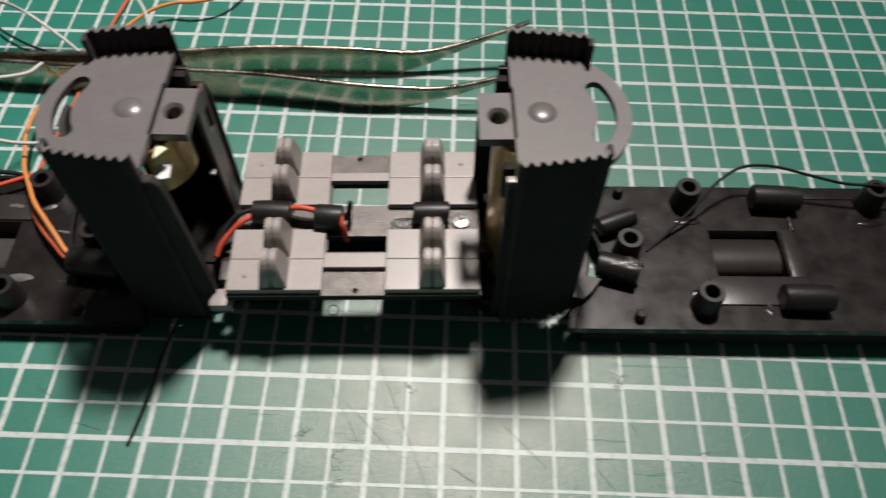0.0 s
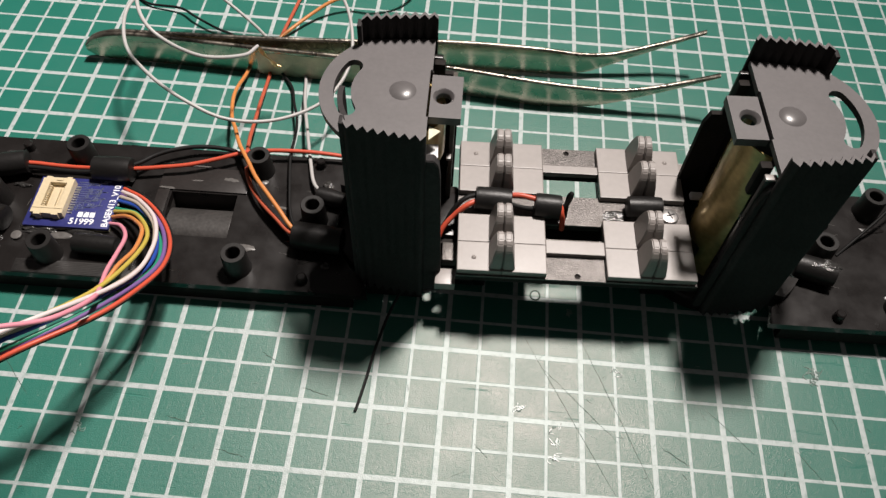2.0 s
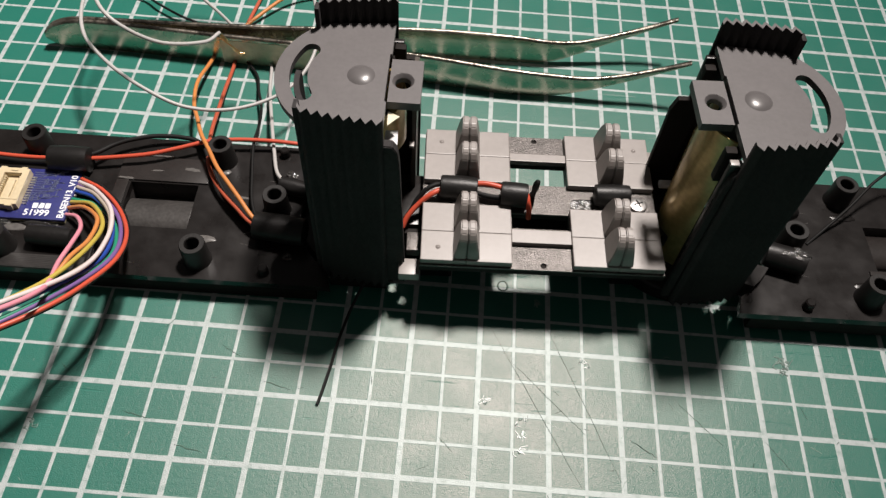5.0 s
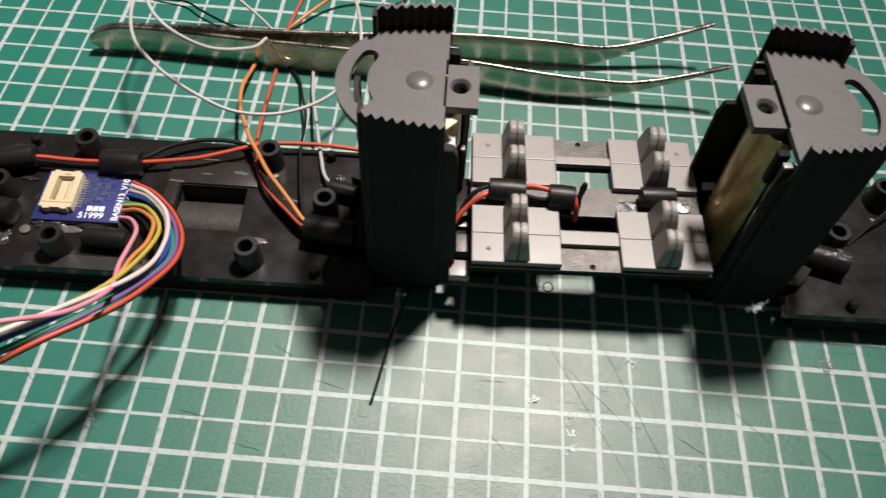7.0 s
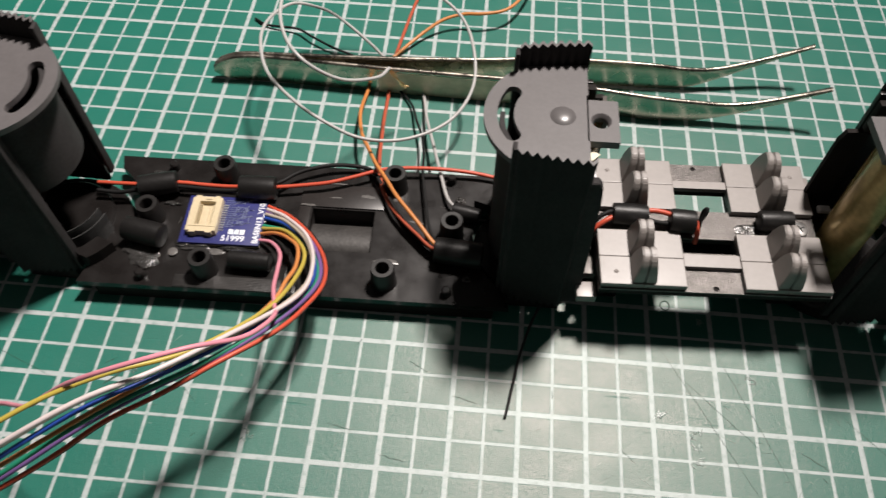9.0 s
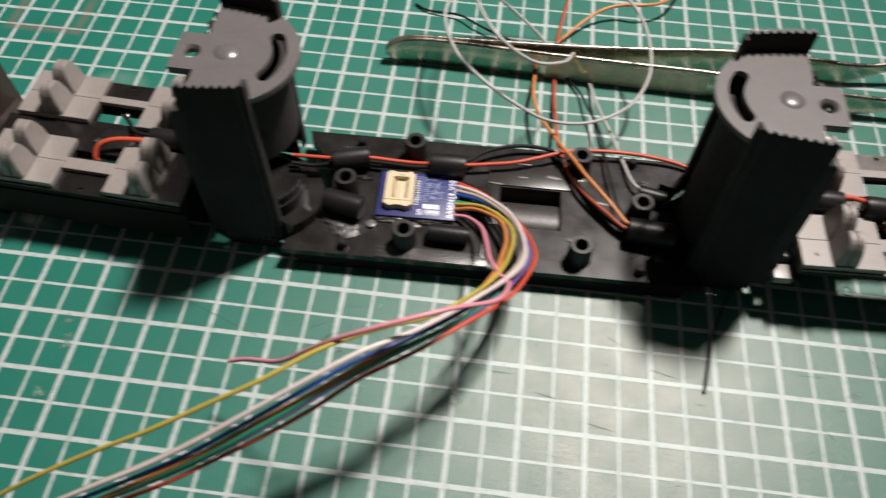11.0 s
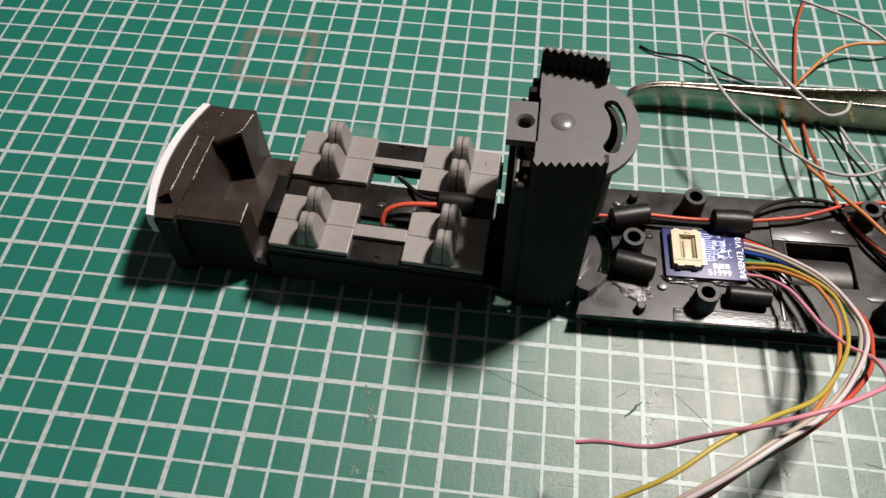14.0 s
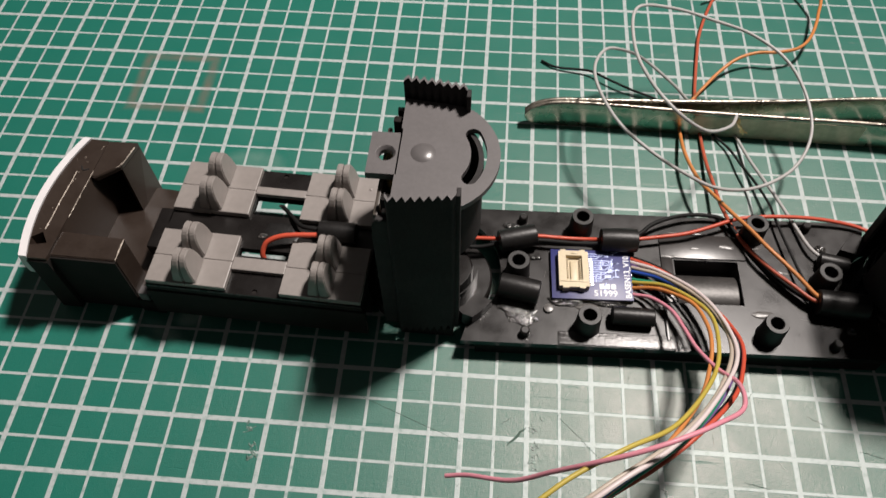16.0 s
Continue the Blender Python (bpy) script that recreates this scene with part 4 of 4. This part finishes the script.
for k in (-1, 0, 1):
    wire("copper_strand", [(-55.7, 65.6, 14.6), (-55.1 + 0.3 * k, 65.5, 13.3), (-54.3 - 0.25 * k, 65.7 + 0.2 * k, 11.8), (-53.6 + 0.3 * k, 65.9, 10.6), (-53.1 - 0.6 * k, 66.0, 9.6 + 0.4 * abs(k))], COPPER, "", 0.16, parent=tail)
wire("orange_wire", [(-52, 114, 4), (-36, 122, 5), (-29.5, 113, 5), (-30.5, 106, 4.5), (-33, 99.5, 4.3), (-36, 96, 4), (-40.5, 94.4, 4), (-44.5, 94.5, 3.5), (-48.5, 93, 3), (-52, 90.3, 2), (-55.5, 86.3, 1.2), (-58.5, 82.4, 0.5), (-61, 77, 0.5), (-61.6, 71.5, 1.6), (-61.6, 65, 3.6), (-60.3, 58.6, 5), (-58.3, 54, 6.3), (-56.4, 49.8, 7.5), (-54.2, 46.2, 8.2), (-52, 42.6, 8.5), (-49.8, 40, 8.3), (-47.6, 37.5, 7.9), (-45, 34.6, 7.2), (-43, 33.8, 6.8)], ORANGE, "orange insulated wire passing under the tweezers", 0.34)
wire("red_wire", [(-46, 124, 1), (-51.5, 112, 0.8), (-54.6, 103, 0.6), (-55.8, 96.5, 0.6), (-56.7, 90.3, 0.5), (-57.5, 84, 0.5), (-57.7, 78, 0.5), (-57.5, 72.5, 0.6), (-57.4, 66, 1.4), (-57, 60, 2.5), (-56.6, 54.5, 3.5), (-55.8, 49.6, 4.5), (-54.6, 45.5, 5.3), (-52.8, 42, 6), (-50.4, 39, 6.3), (-48, 36.6, 6.5), (-45.4, 34.2, 6.5), (-43, 33.6, 6.5)], RUST, "rust-red insulated wire passing under the tweezers", 0.34)
wire("black_wire", [(-88.4, 92.6, 0.4), (-85.2, 90.6, 0.6), (-78.8, 89.4, 1.2), (-75.0, 86.9, 1.5), (-70.2, 84.3, 1.3), (-65, 82.5, 0.6), (-58, 77, 0.5), (-53, 71, 0.9), (-51.2, 65.5, 2), (-49.6, 60.5, 3), (-48.7, 55, 4.6), (-48.4, 50.3, 5.6), (-47.3, 44, 5.9), (-46, 38, 6.2), (-44.3, 34.4, 6.4)], WIRE_BLACK, "black insulated wire passing under the tweezers", 0.24)
wire("red_wire", [(-103, 42.5, 6), (-99, 42.6, 6), (-95, 42.8, 6), (-92.5, 43.3, 6.1), (-89, 43.8, 5.9), (-85, 43.9, 5.6), (-81, 44, 5.5), (-77, 43.9, 6), (-72.5, 44.3, 6), (-68.2, 45.1, 6), (-64, 46, 6.1), (-59.8, 47.6, 6.2), (-55.5, 49.4, 6.3), (-51.5, 50.2, 6.3), (-47.5, 50.6, 6.2), (-43.8, 50.8, 6), (-39.5, 50.8, 5.6), (-35, 50.2, 5.2), (-31, 48.5, 5)], RED, "red insulated wire along the black tray", 0.34)
wire("black_wire", [(-103, 41.4, 5.2), (-99, 41.5, 5), (-95, 42.2, 5.6), (-90, 42.9, 5.9), (-80, 42.9, 5.9), (-73, 44.6, 6.4), (-70, 47.2, 6.2), (-67.5, 48.6, 6.2), (-64, 49.9, 6), (-60, 50.4, 5.6), (-57, 49.8, 5.2), (-54.5, 46, 4.9), (-51, 40.5, 4.9), (-47.5, 36.5, 5), (-44.5, 34, 5.6)], WIRE_BLACK, "black insulated wire along the black tray", 0.36)
wire("black_wire", [(39.5, 39.8, 4.7), (42.5, 42.5, 5.2), (46.5, 46, 7.2), (50.5, 50, 9), (54.5, 52.6, 9.6), (59, 52.6, 10), (65, 51.6, 9.2), (70, 50.8, 8.6), (76, 50.4, 8.5), (84, 50, 6)], WIRE_BLACK, "thin black wire arching over the tray", 0.24)
wire("black_thread", [(-27.5, 26.5, 4.5), (-29, 23.0, 3.0), (-30.3, 18.5, 1.4), (-31, 14.5, 0.6), (-31.7, 10.5, 0.3), (-32.0, 9.0, 0.3)], WIRE_BLACK, "thin black wire end lying on the mat", 0.22)
# wires between the seats
wire("black_wire", [(-22.6, 34.5, 9.6), (-21.6, 35.6, 10.8), (-20.7, 36.8, 12.2), (-19.2, 37.9, 13.6), (-17.2, 38.8, 13.6), (-14, 38.6, 13.2), (-11.8, 38.3, 12.6), (-9.5, 38, 12.5), (-6, 38, 12.8), (-4.7, 38, 13.2), (-3.9, 38.6, 14.4), (-3.7, 39.1, 15.4), (-4.0, 39.1, 14.4), (-4.1, 38.4, 12.4), (-4.2, 37.6, 11.6)], WIRE_BLACK, "black insulated wire between the seats", 0.36)
wire("red_wire", [(-22.6, 33.6, 9.4), (-21.9, 34.8, 10.6), (-20.5, 36.2, 11.8), (-18.8, 37.2, 13.0), (-17, 38.2, 13.2), (-14, 38.9, 13.4), (-11.5, 39.3, 13.8), (-9, 39, 13.7), (-6.5, 38.4, 13.4), (-5.2, 37.8, 13.9), (-4.9, 36.9, 13.5), (-4.6, 36.6, 12.3), (-4.4, 36.4, 10.2)], RED, "red insulated wire between the seats", 0.4)
wire("red_wire", [(-133.2, 33.1, 10.6), (-133.3, 33.4, 11.4), (-133.0, 34.2, 12.4), (-132.2, 34.9, 13.1), (-130.2, 35.6, 13.5), (-127.6, 36.0, 13.5), (-125.2, 36.3, 13.3), (-121, 37.0, 13)], RED, "red insulated wire looping out of a slot", 0.42)
wire("black_wire", [(-132.2, 43.5, 10.5), (-131.0, 42.2, 11.0), (-129.6, 40.4, 11.9), (-128.1, 38.6, 12.6), (-126.5, 37.8, 13.0), (-122, 37.3, 13)], WIRE_BLACK, "black insulated wire with a soldered end in a slot", 0.36)


# ---- circuit board ----
def ink(text, x, y, size, turn, z, parent, name):
    cu = bpy.data.curves.new(name, "FONT")
    cu.body, cu.size, cu.extrude, cu.offset = text, size * MM, 0.00001, 0.00003
    tmp = bpy.data.objects.new(name, cu)
    scene.collection.objects.link(tmp)
    dg = bpy.context.evaluated_depsgraph_get()
    me = bpy.data.meshes.new_from_object(tmp.evaluated_get(dg))
    bpy.data.objects.remove(tmp)
    me.materials.clear()
    me.materials.append(INK)
    ob = new(name, me)
    ob.parent = parent
    ob.matrix_local = pose(x * MM, y * MM, z * MM, 0, 0, turn)
    return ob


def circuit_board():
    c = thing("circuit_board", "blue circuit board with a cream connector and white print", "circuit board", (-80.2, 37.3, 4.25), 1.8)
    b = bmesh.new()
    box(b, -6.6, 6.6, -4.75, 4.75, 0, 0.35)
    part("core", b, PCB_EDGE, c, "tan edge of the board")
    b = bmesh.new()
    box(b, -6.6, 6.6, -4.75, 4.75, 0.35, 0.85, 0.04)
    part("board", b, PCB, c)
    # copper tracks under the mask, and holes
    r = random.Random(3)
    for i in range(13):
        y = -1.3 + i * 0.44
        x1 = r.uniform(1.0, 3.4)
        k = r.choice((-0.44, 0.44, 0.88))
        part("track", tube(bmesh.new(), [(-0.4, y, 0.85), (x1, y, 0.85), (x1 + abs(k), y + k, 0.85), (x1 + abs(k) + r.uniform(0.4, 1.2), y + k, 0.85)], 0.09, 6, 1), TRACE, c)
    for i in range(8):
        x, y = r.uniform(0.6, 4.6), r.uniform(-3.6, 3.6)
        part("track", tube(bmesh.new(), [(x, y, 0.85), (x, y + r.uniform(0.5, 1.4), 0.85), (x + 0.3, y + 1.7, 0.85)], 0.09, 6, 1), TRACE, c)
    for i in range(9):
        x, y = r.uniform(1.5, 5.0), r.uniform(-1.0, 4.3)
        b = bmesh.new()
        loft(b, [circle(x, y, 0.3, 0.84, 12), circle(x, y, 0.28, 0.92, 12), circle(x, y, 0.16, 0.92, 12), circle(x, y, 0.15, 0.86, 12)], cap=False)
        part("plated_hole", b, TRACE, c)
    # connector
    body = [(-5.5, -3.1), (-4.9, -3.1), (-4.9, -3.45), (-3.9, -3.45), (-3.9, -3.25), (-2.2, -3.25), (-2.2, -3.45), (-1.2, -3.45), (-1.2, -3.1), (-0.6, -3.1), (-0.6, 3.6), (-1.1, 3.6), (-1.1, 3.95), (-1.9, 3.95), (-1.9, 3.75), (-4.2, 3.75), (-4.2, 3.95), (-5.1, 3.95), (-5.1, 3.6), (-5.5, 3.6)]
    conn = part("connector", plate(bmesh.new(), [body, rect(-4.25, -1.6, -1.9, 2.8)], 0.86, 2.1), CREAM, c, "cream plastic connector", smooth=False)
    b = bmesh.new()
    box(b, -4.23, -1.62, -1.88, 2.78, 0.86, 1.15)
    box(b, -3.5, -2.5, -1.88, 2.1, 1.15, 1.55, 0.1)
    part("tongue", b, CREAM, conn)
    for i in range(10):
        for x in (-4.2, -2.0):
            b = bmesh.new()
            box(b, x, x + 0.36, -1.6 + i * 0.42, -1.42 + i * 0.42, 1.15, 1.75)
            part("contact", b, CREAM, conn)
    b = bmesh.new()
    box(b, -5.4, -0.7, -2.3, -2.12, 2.1, 2.2, 0.03)
    box(b, -3.3, -2.3, 3.1, 3.5, 2.1, 2.25, 0.1)
    part("latch_ridge", b, CREAM, conn)
    for i in range(11):
        b = bmesh.new()
        box(b, -0.48, 0.25, -2.2 + i * 0.5, -2.0 + i * 0.5, 0.86, 1.05, 0.03)
        part("contact", b, TIN, conn)
    # print: a maker's mark as bars, a number and a type name
    for i in range(3):
        b = bmesh.new()
        box(b, 1.2 + i * 0.95, 1.98 + i * 0.95, -2.75, -1.8, 0.85, 0.87)
        part("print_bar", b, INK, c)
    ink("51999", 0.2, -4.1, 1.55, 0, 0.86, c, "number_print")
    ink("BASEN13_V10", 6.3, -4.4, 1.35, 90, 0.86, c, "type_print")
    for i in range(10):
        y = 3.9 - i * 0.72
        b = bmesh.new()
        blob(b, 6.62, y, 0.42, 0.3, 0.24, 0.2, i, 0.3)
        part("solder_joint", b, TIN, c)


circuit_board()


# ---- tweezers ----
def tweezers():
    t = thing("tweezers", "polished steel tweezers lying on edge on the mat", "tweezers", (0, 0, 0))
    # x, y, lower and upper edge of each arm
    arms = {"front_arm": ((-91.8, 74.6, 2.4, 3.8), (-90, 74.9, 0.9, 5.2), (-86, 75.3, 0.1, 6.2), (-78, 75.3, 0.0, 6.4), (-60, 74.6, 0.0, 6.3), (-42, 74.2, 0.0, 6.2), (-25, 73.6, 0.2, 6.3), (-8, 72.1, 0.2, 5.9), (0.9, 72.2, 0.7, 5.3), (6.6, 72.4, 2.2, 5.1), (12, 72.7, 4.2, 5.9), (18.8, 73.4, 6.6, 7.6), (24, 73.4, 9.2, 9.7)),
            "rear_arm": ((-91.8, 75.4, 2.4, 3.8), (-90, 75.7, 0.9, 5.2), (-86, 76.1, 0.1, 6.2), (-78, 76.3, 0.0, 6.4), (-60, 77.2, 0.0, 6.3), (-42, 78.6, 0.0, 6.2), (-25, 80.3, 0.2, 6.3), (-9.5, 80.7, 0.2, 6.1), (0.2, 81.0, 0.7, 5.3), (5.3, 81.8, 2.2, 5.1), (10.4, 82.8, 4.2, 5.9), (17, 84.1, 6.6, 7.5), (22.8, 84.7, 9.2, 9.7))}
    for name, rows in arms.items():
        line = smooth_path([(x, y, lo) for x, y, lo, hi in rows], 5)
        tops = smooth_path([(x, y, hi) for x, y, lo, hi in rows], 5)
        rings = []
        for p, q in zip(line, tops):
            lo, hi = max(0.0, p.z), max(q.z, p.z + 0.25)
            top = hi - min(0.45, (hi - lo) * 0.4)
            ring = [(p.x, p.y - 0.46 - 0.06 * (1 - (2 * f - 1) ** 2), lo + (top - lo) * f) for f in (0.0, 0.35, 0.7)]
            ring += [(p.x, p.y - 0.46 * math.cos(a), top + (hi - top) * math.sin(a)) for a in (math.pi * i / 8 for i in range(9))]
            ring += [(p.x, p.y + 0.46, lo + (top - lo) * 0.5), (p.x, p.y + 0.46, lo)]
            rings.append(ring)
        b = loft(bmesh.new(), rings)
        k = len(rings[0])
        for i, f in enumerate(b.faces):
            f.material_index = 1 if i < k * (len(rings) - 1) and 3 <= i % k <= 10 else 0
        part(name, b, STEEL, t).data.materials.append(STEEL_EDGE)
    b = bmesh.new()
    for i in range(70):
        x = -58 + i * 0.5
        y = 74.56 - 0.024 * (x + 58)
        box(b, x, x + 0.22, y - 0.57, y - 0.3, 0.9, 3.6)
    tagged(part("grip_ribs", b, STEEL_GRIP, t), kind="stuff")
    b = bmesh.new()
    loft(b, [[(x, y - 0.54, 0.2), (x, y - 0.2, 0.2), (x, y - 0.2, 5.4), (x, y - 0.54, 5.4)] for x, y in ((-59.6, 74.6), (-45.0, 74.27), (-28.0, 73.75))])
    part("grip_face", b, STEEL_GRIP, t, "matt ground grip")
    return t


tweezers()
